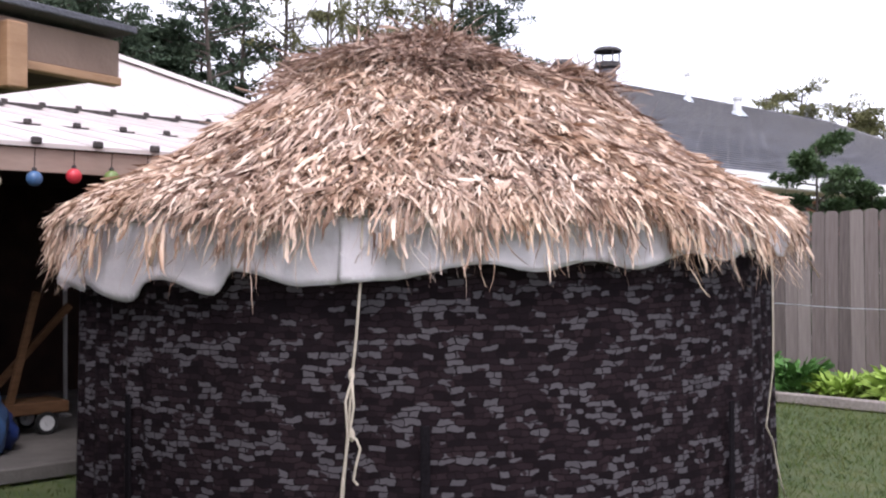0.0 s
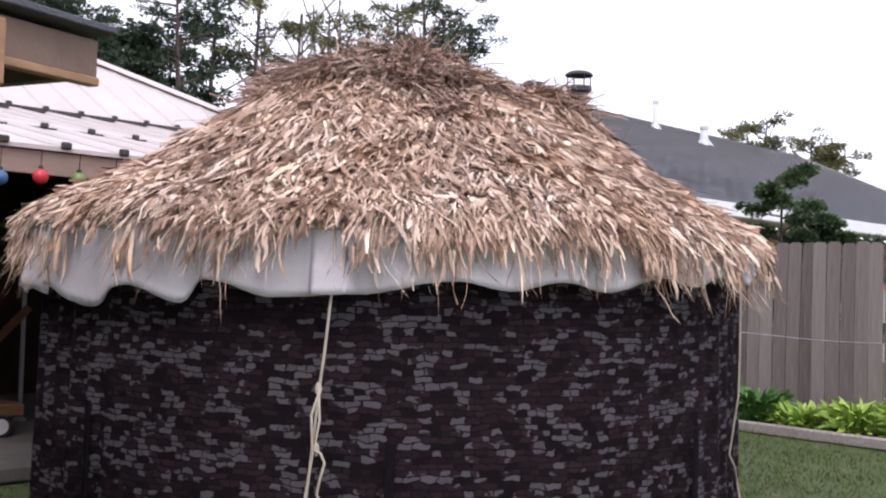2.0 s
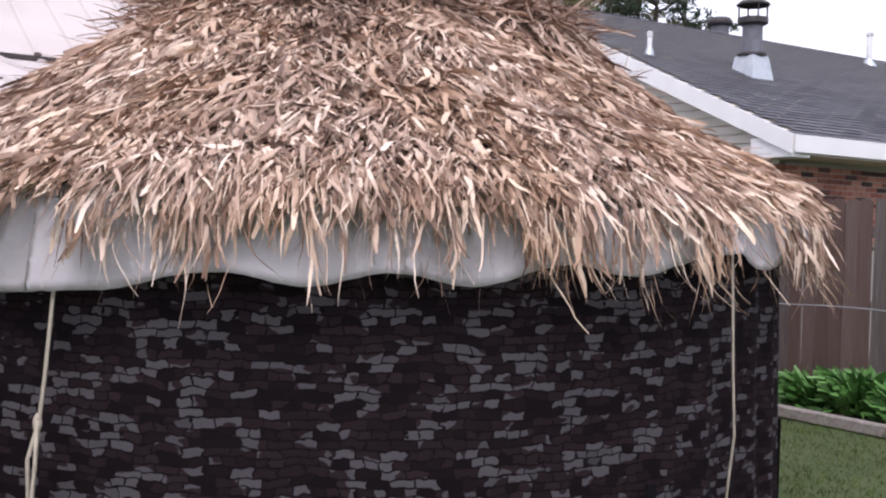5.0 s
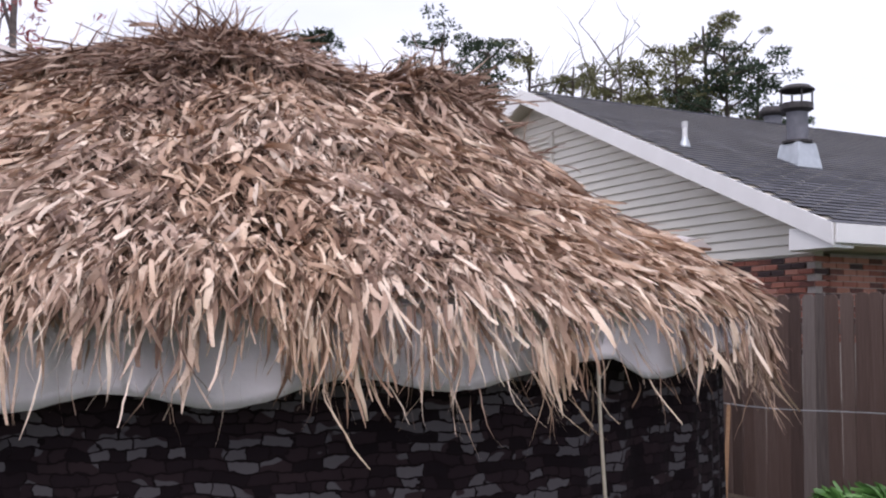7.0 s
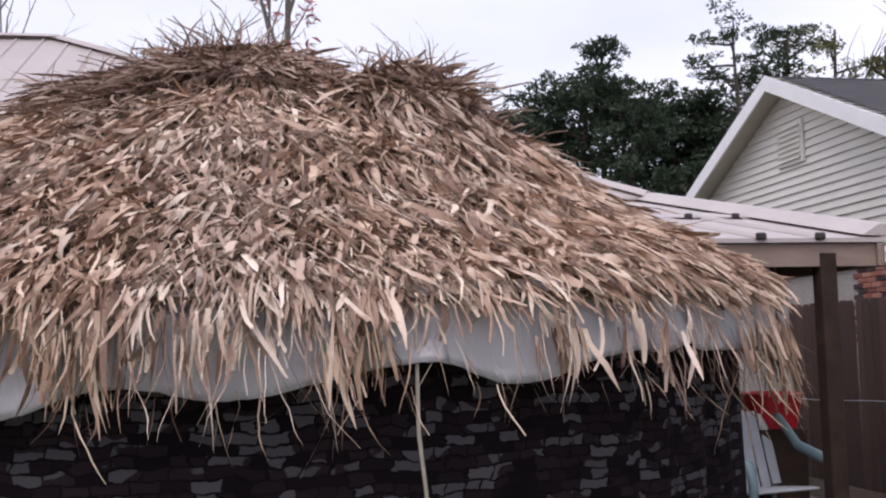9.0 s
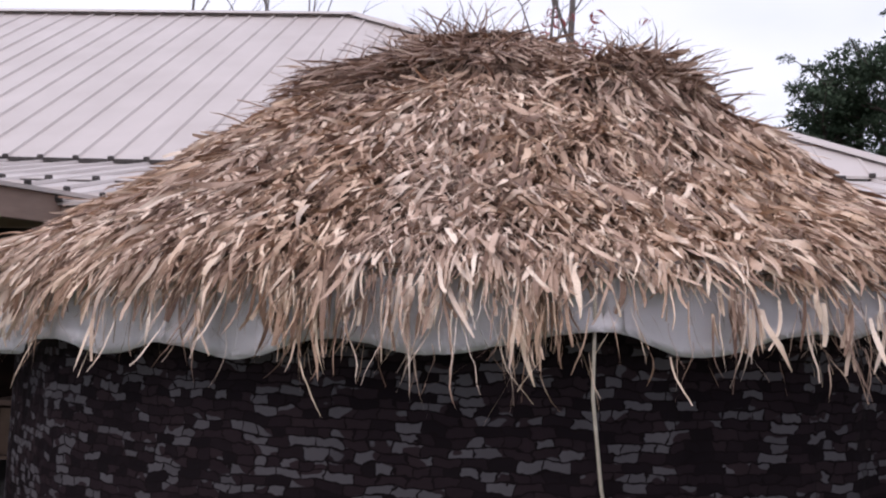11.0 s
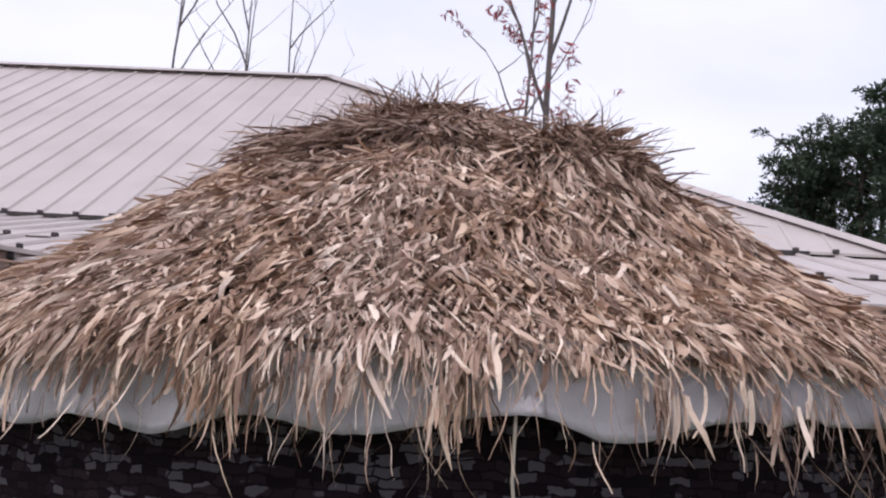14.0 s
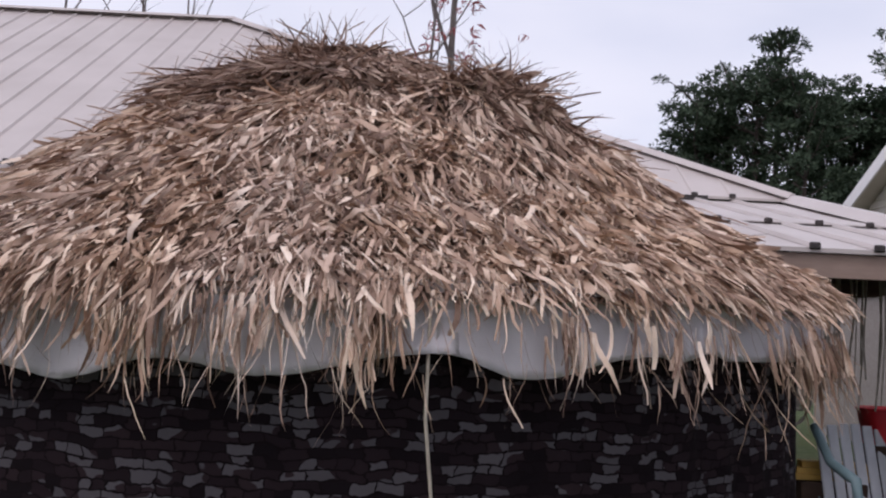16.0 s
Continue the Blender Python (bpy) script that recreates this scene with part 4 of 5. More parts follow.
slab("rear_roof", [(S0, W2, EZ), (S0, KW, KZ), (SE, KW, KZ), (SC, W2, EZ)], 0.03, METAL, patio)


def rib(a, b, parent, wd=0.034, hh=0.028):
    """A pressed steel rib between two points on the roof."""
    a, b = Vector(a), Vector(b)
    d = (b - a).normalized()
    sd = Vector((1, 0, 0)) * wd
    nn = sd.cross(d).normalized() * hh
    nn = nn if nn.z > 0 else -nn
    bm = bmesh.new()
    q = [[bm.verts.new(p + o) for o in (-sd, -sd * 0.45 + nn, sd * 0.45 + nn, sd)] for p in (a, b)]
    for k in range(3):
        bm.faces.new((q[0][k], q[0][k + 1], q[1][k + 1], q[1][k]))
    bm.faces.new(q[0][::-1])
    bm.faces.new(q[1])
    bmesh.ops.recalc_face_normals(bm, faces=bm.faces)
    return part("roof_rib", bm, METAL, parent)


s = -15.8
while s < SC - 0.1:
    top = float(np.interp(s, (SE, 9.0), (KW, BW)))
    up = lambda w: BZ + 0.05 + (w - BW) * (KZ - BZ - 0.05) / (KW - BW)
    if top > BW + 0.1:
        rib((s, BW - 0.07, BZ + 0.04), (s, top, up(top)), patio)
        if s > -4:
            boxed("rib_end", (0.075, 0.03, 0.05), Matrix.Translation((s, BW - 0.075, BZ + 0.055)), DARKSTEEL, patio, "", 0.01)
    tb = min(BW, top)
    rib((s + 0.02, EW, EZ + 0.003), (s + 0.02, tb, EZ + (tb - EW) * (BZ - EZ) / (BW - EW) + 0.003), patio)
    if s > -4:
        boxed("rib_end", (0.075, 0.03, 0.05), Matrix.Translation((s + 0.02, EW - 0.012, EZ + 0.012)), DARKSTEEL, patio, "", 0.01)
    s += 0.43
# a dark bar in place of the shadow below the upper panels
boxed("step_flashing", (SC - S0 - 0.8, 0.02, 0.05), Matrix.Translation(((S0 + SC - 0.8) / 2, BW - 0.075, BZ + 0.02)), DARKSTEEL, patio, "dark strip that paints the shadow under the upper panels")
LW = EW + 1.9
LZ = EZ + 1.9 * (BZ - EZ) / (BW - EW)
slab("lap_joint", [(S0, LW, LZ + 0.022), (hip_s(LW), LW, LZ + 0.022), (hip_s(LW + 0.9), LW + 0.9, LZ + 0.175), (S0, LW + 0.9, LZ + 0.175)], 0.018, METAL, patio, "lapped edge of the porch panels")
# thin dark bar painting the lap's shadow line
boxed("lap_shadow", (SC - S0 - 0.3, 0.012, 0.012), Matrix.Translation(((S0 + SC) / 2, LW - 0.004, LZ + 0.006)), DARKSTEEL, patio, "dark strip that paints the shadow under the lapped panels")
s = -3.88
while s < SC - 0.1:
    boxed("rib_end", (0.07, 0.03, 0.045), Matrix.Translation((s, LW - 0.008, LZ + 0.03)), DARKSTEEL, patio, "", 0.01)
    s += 0.43
for a, b in (((S0, KW, KZ), (SE, KW, KZ)), ((SE, KW, KZ), (hip_s(BW), BW, BZ + 0.05)), ((hip_s(BW), BW, BZ + 0.03), (SC, EW, EZ + 0.02))):
    bm = bmesh.new()
    a, b = Vector(a), Vector(b)
    d = (b - a).normalized()
    sd = d.cross(Vector((0, 0, 1))).normalized() * 0.17
    dz = Vector((0, 0, 0.075))
    q = [[bm.verts.new(p + o) for o in (-sd, -sd * 0.3 + dz, sd * 0.3 + dz, sd)] for p in (a, b)]
    for k in range(3):
        bm.faces.new((q[0][k], q[1][k], q[1][k + 1], q[0][k + 1]))
    bm.faces.new(q[0])
    bm.faces.new(q[1][::-1])
    bmesh.ops.recalc_face_normals(bm, faces=bm.faces)
    part("ridge_cap", bm, METAL, patio, "folded steel ridge cap")
boxed("fascia", (SC - S0, 0.04, 0.16), Matrix.Translation(((SC + S0) / 2, EW + 0.05, EZ - 0.115)), FASCIA, patio, "tan painted fascia board", 0.004)
boxed("end_fascia", (0.04, W2 - EW, 0.16), Matrix.Translation((SC - 0.05, KW, EZ - 0.115)), FASCIA, patio, "tan painted fascia board", 0.004)
# walls and ceiling in dark colours that stand in for interior shade
boxed("back_wall", (SC - S0 - 0.6, 0.12, 2.6), Matrix.Translation(((SC + S0) / 2, 10.3, 1.3)), SHADEWALL, patio, "plank wall at the back of the patio, near-black for deep shade")
boxed("end_wall", (0.12, 5, 2.1), Matrix.Translation((SC - 0.5, 12.8, 1.05)), SHADEWALL, patio)
boxed("far_wall", (0.12, 5, 2.1), Matrix.Translation((S0 + 0.5, 9.5, 1.05)), SHADEWALL, patio)
boxed("porch_ceiling", (SC - S0 - 0.2, 3.0, 0.02), Matrix.Translation(((SC + S0) / 2, EW + 1.6, EZ - 0.05)), DARKWOOD, patio, "boarded porch ceiling, dark brown for the shade below the roof")
for s in (-10.0, -7.0, -3.6, -0.6, 2.15, 5.2, 8.55):
    boxed("post", (0.12, 0.12, EZ - 0.15), Matrix.Translation((s - 0.18, EW + 0.08, 0.1 + (EZ - 0.25) / 2)), DARKWOOD, patio, "dark brown timber post", 0.006)
pslab = boxed("patio_slab", (SC - S0 + 1, 5.2, 0.1), yard_m((SC + S0) / 2, 6.42 + 2.6, 0.05), CONCRETE, None, "", 0.01)
tagged(pslab, "pale worn concrete patio slab", "patio", kind="structure")

# side wing whose eave meets the patio's eave
wing = thing("patio_wing", "side wing of the patio with beige steel roof and tan fascia", "building")
a, b = Vector((-2.3, 3.0, 2.27)), Vector((-4.25, 6.85, 2.27))
out = Vector((-0.89, -0.45, 0))
ln = (b - a).length
wm = Matrix.Translation((a + b) / 2) @ pose(0, 0, 0, 0, 0, math.degrees(math.atan2(b.y - a.y, b.x - a.x)))
boxed("fascia", (ln, 0.04, 0.2), wm @ Matrix.Translation((0, 0.03, -0.13)), FASCIA, wing, "tan painted fascia board", 0.004)
slab("roof", [tuple(a), tuple(b + Vector((-0.0, 0.1, 0))), tuple(b + out * 4 + Vector((0, 0, 0.02))), tuple(a + out * 4 + Vector((0, 0, 0.02)))], 0.03, METAL, wing)
for k in range(12):
    p = a + (b - a) * (k + 0.5) / 12
    rib(p + Vector((0, 0, 0.004)), p + out * 4 + Vector((0, 0, 0.024)), wing)
    boxed("rib_end", (0.06, 0.03, 0.05), wm @ Matrix.Translation((-ln / 2 + ln * (k + 0.5) / 12, -0.01, 0.012)), DARKSTEEL, wing, "", 0.01)
# wing ceiling and back wall get the same painted-in shade
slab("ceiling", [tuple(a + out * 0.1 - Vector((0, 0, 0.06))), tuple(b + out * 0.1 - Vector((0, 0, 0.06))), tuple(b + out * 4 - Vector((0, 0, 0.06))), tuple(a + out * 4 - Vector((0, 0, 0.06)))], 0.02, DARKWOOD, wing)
for f, off in ((0.05, 0.1), (0.55, 0.1)):
    p = a + (b - a) * f + out * off
    boxed("post", (0.1, 0.1, 2.1), Matrix.Translation((p.x, p.y, 1.05)), DARKWOOD, wing, "dark brown timber post", 0.006)
boxed("back_wall", (ln + 3, 0.1, 2.2), wm @ Matrix.Translation((-0.5, 4.0, -1.17)), SHADEWALL, wing)


# ---- eave of the near lean-to ----
lean = thing("lean_to_roof", "near wooden lean-to roof corner with cedar fascia and shingle edge", "roof", m=pose(-1.13, 3.34, 2.03, 0, 0, 241))
# local x runs towards the viewer along the front fascia, y away from the yard
boxed("fascia", (4.0, 0.04, 0.13), Matrix.Translation((2.0, 0, 0.085)), PLY, lean, "tan plywood fascia", 0.004)
boxed("trim_strip", (4.0, 0.05, 0.03), Matrix.Translation((2.0, 0.008, 0.005)), CEDAR, lean, "orange cedar trim strip", 0.004)
boxed("end_fascia", (0.04, 1.1, 0.13), Matrix.Translation((0.0, -0.57, 0.085)), PLY, lean, "tan plywood fascia", 0.004)
boxed("rear_fascia", (4.0, 0.04, 0.13), Matrix.Translation((2.0, -1.14, 0.085)), PLY, lean, "tan plywood fascia", 0.004)
# underside in dark brown, which puts its shade into the colour
boxed("soffit", (3.9, 1.08, 0.02), Matrix.Translation((2.0, -0.57, 0.03)), DARKWOOD, lean, "soffit boards coloured dark for shade")
boxed("beam", (0.075, 0.06, 0.21), Matrix.Translation((0.47, 0.055, 0.02)), CEDAR, lean, "orange cedar beam end", 0.006)
boxed("roof_sheet", (4.1, 1.3, 0.025), Matrix.Translation((2.02, -0.57, 0.17)) @ pose(0, 0, 0, 1.5, 0), SHINGLE, lean, "dark shingle edge", 0.004)
for x, y in ((3.3, -0.57), (1.9, -0.9)):
    boxed("post", (0.1, 0.1, 2.12), Matrix.Translation((x, y, -1.05)), CEDAR, lean, "cedar post", 0.006)

# ---- globe lantern strings ----
GL = {"red": plain("red_globe", (0.55, 0.035, 0.05), 0.35), "blue": plain("blue_globe", (0.06, 0.13, 0.26), 0.35), "green": plain("green_globe", (0.16, 0.22, 0.06), 0.35), "white": plain("cream_globe", (0.52, 0.45, 0.30), 0.4), "yellow": plain("lime_globe", (0.42, 0.44, 0.13), 0.4)}


def globe(p, colour, r=0.052):
    th = thing("globe_lantern", {"white": "cream", "yellow": "lime yellow"}.get(colour, colour) + " globe party lantern hung from the patio eave", "lantern", "string of globe lanterns", Matrix.Translation(p))
    part("globe", lathe(bmesh.new(), [(r * math.sin(a) + 0.0005, -r * math.cos(a)) for a in np.linspace(0, math.pi, 11)], sides=16), GL[colour], th, "", True)
    part("cap", lathe(bmesh.new(), ((0.014, r - 0.004), (0.018, r + 0.006), (0.012, r + 0.02), (0.001, r + 0.022)), sides=10), DARKSTEEL, th, "dark lamp cap")
    bm = bmesh.new()
    tube(bm, [(0, 0, r + 0.015), (0.005, 0, 2.16 - p[2])], 0.003, 4)
    part("cord", bm, STRAP, th)


for k, c in enumerate(("green", "yellow", "white", "blue", "red", "green", "white", "yellow")):
    p = yard(1.87 + 0.27 * k, 6.55, 1.895 + 0.03 * min(3, max(0, k - 1)))
    globe((p.x, p.y, p.z), c)
for f, z, c in ((0.368, 2.03, "white"), (0.408, 2.03, "white"), (0.444, 1.94, "blue"), (0.475, 1.91, "red"), (0.51, 1.97, "green"), (0.533, 2.03, "green")):
    f += 0.02
    globe((-2.3 - 1.95 * f + 0.03, 3.0 + 3.85 * f + 0.02, z), c)

# ---- things on the patio ----
BLUEBAG = plain("blue_plastic", (0.07, 0.14, 0.30), 0.35, var=0.5)
NAVY = plain("navy_plastic", (0.015, 0.03, 0.12), 0.4)
# off-white dimmed in colour to suit the shaded patio
OFFWHITE = plain("offwhite_plastic", (0.36, 0.35, 0.33), 0.5)
CARD = plain("brown_board", (0.20, 0.13, 0.09), 0.85, var=0.3)
GREYBIN = plain("grey_green_plastic", (0.07, 0.085, 0.085), 0.5)
TYRE = plain("black_rubber", (0.012, 0.012, 0.012), 0.8)
HUB = plain("white_wheel_hub", (0.62, 0.62, 0.62), 0.4)
REDP = plain("red_plastic", (0.62, 0.02, 0.03), 0.35)
CHAIRG = plain("pale_grey_resin", (0.46, 0.47, 0.49), 0.5)
CHAIRB = plain("teal_grey_resin", (0.17, 0.25, 0.27), 0.5)
YELLOWW = plain("yellow_pine", (0.52, 0.32, 0.07), 0.6)
OLDROPE = mat("grey_old_rope", [(0.20, 0.175, 0.145), (0.36, 0.32, 0.27)], 30, 0.95, bump=0.5, bump_scale=150)


def sack(name, label, size, m, material, seed, category):
    """A slumped, creased bag."""
    bm = bmesh.new()
    bmesh.ops.create_icosphere(bm, subdivisions=4, radius=1)
    for v in bm.verts:
        n = noise.noise(v.co * 2.2 + Vector((seed, 0, 0))) * 0.22 + noise.noise(v.co * 6 + Vector((seed, 3, 0))) * 0.09
        k = 1 + n
        v.co = Vector((v.co.x * k * size[0] * (1.1 - 0.25 * v.co.z), v.co.y * k * size[1] * (1.1 - 0.25 * v.co.z), max(0, (v.co.z * (1 + n) + 0.85)) * size[2]))
    ob = part(name, bm, material, None, "", True)
    ob.matrix_basis = m
    return tagged(ob, label, category)


sack("plastic_sack", "slumped translucent blue plastic sack on the patio slab", (0.23, 0.2, 0.31), yard_m(2.40, 7.0, 0.1), BLUEBAG, 1.0, "sack")
sack("navy_bag", "navy blue plastic bag slumped beside the blue sack", (0.17, 0.17, 0.18), yard_m(2.62, 7.2, 0.1), NAVY, 4.0, "bag")
sack("white_bag", "crumpled white plastic bag lying on the grass", (0.13, 0.13, 0.1), yard_m(1.5, 5.95, 0), OFFWHITE, 7.0, "bag")
cooler = thing("cooler", "off-white plastic cooler box standing on the patio", "cooler", m=yard_m(2.5, 7.7, 0.1))
boxed("tub", (0.55, 0.34, 0.34), Matrix.Translation((0, 0, 0.17)), OFFWHITE, cooler, "", 0.02)
boxed("lid", (0.57, 0.36, 0.06), Matrix.Translation((0, 0, 0.375)), OFFWHITE, cooler, "", 0.02)
boxed("handle", (0.2, 0.02, 0.03), Matrix.Translation((0, -0.19, 0.3)), NAVY, cooler, "", 0.006)
board = thing("leaning_board", "brown board leaning upright behind the patio post", "board", m=yard_m(2.3, 7.45, 0.1))
boxed("sheet", (0.34, 0.02, 1.05), Matrix.Translation((0, 0, 0.525)) @ pose(0, 0, 0, -3), CARD, board)
boxed("batten", (0.34, 0.03, 0.05), Matrix.Translation((0, -0.02, 0.9)) @ pose(0, 0, 0, -3), CARD, board)
bench = thing("workbench", "brown timber workbench with shelf under the patio roof", "workbench", m=yard_m(1.3, 7.7, 0.1))
boxed("top", (1.5, 0.5, 0.04), Matrix.Translation((0, 0, 0.62)), PLY, bench, "", 0.004)
boxed("shelf", (1.4, 0.45, 0.03), Matrix.Translation((0, 0, 0.2)), CARD, bench, "", 0.004)
boxed("front_panel", (1.4, 0.02, 0.35), Matrix.Translation((0, -0.2, 0.4)), CARD, bench)
for x in (-0.7, 0.7):
    for y in (-0.2, 0.2):
        boxed("leg", (0.07, 0.07, 0.6), Matrix.Translation((x, y, 0.3)), DARKWOOD, bench, "", 0.004)
bin_ = thing("storage_bin", "grey-green plastic storage bin on the patio slab", "bin", m=yard_m(1.75, 7.0, 0.1))
boxed("tub", (0.42, 0.34, 0.3), Matrix.Translation((0, 0, 0.15)), GREYBIN, bin_, "", 0.02)
boxed("lid", (0.46, 0.38, 0.03), Matrix.Translation((0, 0, 0.315)), GREYBIN, bin_, "", 0.01)
appl = thing("appliance", "dull white appliance standing against the dark patio wall", "appliance", m=yard_m(3.1, 9.3, 0.1))
boxed("body", (0.6, 0.55, 0.85), Matrix.Translation((0, 0, 0.425)), OFFWHITE, appl, "", 0.02)
boxed("control_panel", (0.58, 0.1, 0.14), Matrix.Translation((0, 0.2, 0.92)), GREYBIN, appl, "", 0.01)
boxed("lid", (0.56, 0.42, 0.02), Matrix.Translation((0, -0.04, 0.86)), OFFWHITE, appl, "", 0.006)
cart = thing("garden_cart", "orange-brown wooden cart with white-hubbed black wheels and raised shafts", "cart", m=yard_m(3.08, 7.8, 0.1))
boxed("deck", (0.62, 0.4, 0.09), Matrix.Translation((0, 0, 0.2)), SHADECEDAR, cart, "orange-brown wooden deck", 0.008)
for x in (-0.17, 0.13):
    for y in (-0.19, 0.19):
        m = Matrix.Translation((x, y, 0.085)) @ pose(0, 0, 0, 90)
        wh = part("wheel", lathe(bmesh.new(), ((0.058, -0.022), (0.08, -0.024), (0.086, -0.012), (0.086, 0.012), (0.08, 0.024), (0.058, 0.022)), m, 24), TYRE, cart, "black rubber tyre")
        part("hub", lathe(bmesh.new(), ((0.001, 0.026), (0.016, 0.026), (0.02, 0.018), (0.058, 0.022), (0.06, 0.0), (0.058, -0.022), (0.001, -0.02)), m, 24), HUB, wh, "white ribbed plastic hub")
for y in (-0.14, 0.14):
    boxed("shaft", (0.055, 0.05, 0.95), Matrix.Translation((0.05 + y * 0.6, y, 0.62)) @ pose(0, 0, 0, 0, 14 + 30 * (y > 0)), SHADECEDAR, cart, "leaning cedar shaft", 0.005)
pole = thing("white_pole", "slim white painted pole standing beside the hut", "pole", m=yard_m(3.73, 8.44, 0.1))
part("pipe", lathe(bmesh.new(), ((0.018, 0), (0.018, 1.25), (0.001, 1.25)), sides=10), OFFWHITE, pole, "", True)
part("base", lathe(bmesh.new(), ((0.05, 0), (0.05, 0.02), (0.02, 0.03)), sides=12), OFFWHITE, pole)

# chair corner at the far end of the patio
chair = thing("adirondack_chair", "weathered grey resin patio chair with teal-grey arms", "chair", m=yard_m(8.22, 7.45, 0.1) @ pose(0, 0, 0, 0, 0, 12))
for k in range(6):
    x = -0.25 + 0.1 * k
    boxed("back_slat", (0.085, 0.018, 0.62 - 0.012 * (k - 2.5) ** 2), Matrix.Translation((x, 0.24, 0.58)) @ pose(0, 0, 0, -16), CHAIRG, chair, "", 0.006)
for k in range(5):
    boxed("seat_slat", (0.56, 0.085, 0.018), Matrix.Translation((0, -0.24 + 0.1 * k, 0.33 - 0.01 * k)), CHAIRG, chair, "", 0.006)
for sx in (-1, 1):
    bm = bmesh.new()
    tube(bm, [(sx * 0.33, 0.27, 0.86), (sx * 0.34, 0.2, 0.8), (sx * 0.345, 0.02, 0.62), (sx * 0.35, -0.2, 0.555), (sx * 0.35, -0.3, 0.53), (sx * 0.35, -0.33, 0.4), (sx * 0.35, -0.33, 0.0)], (0.03, 0.034, 0.036, 0.04, 0.04, 0.035, 0.03), 8)
    part("arm", bm, CHAIRB, chair, "teal-grey curved arm", True)
    boxed("rear_leg", (0.05, 0.05, 0.36), Matrix.Translation((sx * 0.28, 0.26, 0.17)), CHAIRB, chair, "", 0.008)
tagged(chair, group="patio furniture")
tub = thing("red_bucket", "bright red plastic tub on a wooden stand", "tub", m=yard_m(8.55, 7.95, 0.1))
part("shell", lathe(bmesh.new(), ((0.2, 0.72), (0.25, 0.98), (0.265, 0.985), (0.255, 1.0), (0.24, 0.97), (0.19, 0.74), (0.001, 0.74)), sides=24), REDP, tub, "", True)
boxed("stand", (0.4, 0.4, 0.72), Matrix.Translation((0, 0, 0.36)), DARKWOOD, tub, "dark wooden stand", 0.01)
plank = thing("timber_stack", "short stack of yellow pine offcuts", "timber", m=yard_m(8.0, 7.75, 0.1))
for k in range(3):
    boxed("offcut", (0.6 - 0.05 * k, 0.12, 0.045), Matrix.Translation((0.02 * k, 0.02 * k, 0.47 + 0.046 * k)), YELLOWW, plank, "", 0.004)
boxed("crate", (0.5, 0.3, 0.44), Matrix.Translation((0, 0.02, 0.22)), DARKWOOD, plank, "dark crate beneath", 0.008)
rack = thing("wire_rack", "grey coated wire rack standing by the chair", "rack", m=yard_m(7.36, 7.2, 0.1))
for k in range(5):
    bm = bmesh.new()
    tube(bm, [(-0.09 + 0.045 * k, 0, 0), (-0.09 + 0.045 * k, 0, 0.86)], 0.005, 5)
    part("upright", bm, CHAIRB, rack)
for k in range(14):
    bm = bmesh.new()
    tube(bm, [(-0.09, 0, 0.08 + 0.06 * k), (0.09, 0, 0.08 + 0.06 * k)], 0.004, 5)
    part("crossbar", bm, CHAIRB, rack)
rg = random.Random(31)
coil = thing("rope_coil", "bundle of coiled grey rope hung from the patio eave", "rope", "hanging ropes", yard_m(7.5, 7.22, 0))
for k in range(9):
    bm = bmesh.new()
    x0, top, low, wd = rg.uniform(-0.06, 0.1), rg.uniform(1.5, 1.75), rg.uniform(0.98, 1.3), rg.uniform(0.07, 0.14)
    tube(bm, [(x0 + wd * math.sin(a), 0.03 * math.sin(a * 2 + k) + 0.012 * k - 0.06, (top + low) / 2 + (top - low) / 2 * math.cos(a)) for a in np.linspace(0, math.tau, 22)], 0.014, 6)
    part("loop", bm, OLDROPE, coil, "", True)
bm = bmesh.new()
tube(bm, [(0.02, 0, 2.12), (0.02, 0, 1.62)], 0.012, 6)
part("hanger", bm, OLDROPE, coil)
fr = thing("hanging_fringe", "ragged pale rope fringe hanging under the patio eave", "rope", "hanging ropes", yard_m(8.0, 7.35, 0))
for k in range(18):
    bm = bmesh.new()
    x, z = -0.25 + 0.034 * k + rg.gauss(0, 0.03), rg.uniform(1.05, 1.5)
    tube(bm, [(x, rg.uniform(-0.03, 0.03), 2.1), (x + rg.gauss(0, 0.012), rg.uniform(-0.03, 0.03), (2.1 + z) / 2), (x + rg.gauss(0, 0.02), rg.uniform(-0.04, 0.04), z)], rg.uniform(0.005, 0.009), 5)
    part("strand", bm, OLDROPE, fr)


# ---- trees ----
def limb(bm, p, d, ln, r, rg, sides=5, bend=0.25, n=5):
    pts = [Vector(p)]
    d = Vector(d).normalized()
    for i in range(n):
        pts.append(pts[-1] + d * ln / n)
        d = (d + Vector((rg.gauss(0, bend), rg.gauss(0, bend), rg.gauss(0.04, bend * 0.6))) * 0.5).normalized()
    tube(bm, pts, [r * (1 - 0.8 * i / n) for i in range(n + 1)], sides)
    return pts


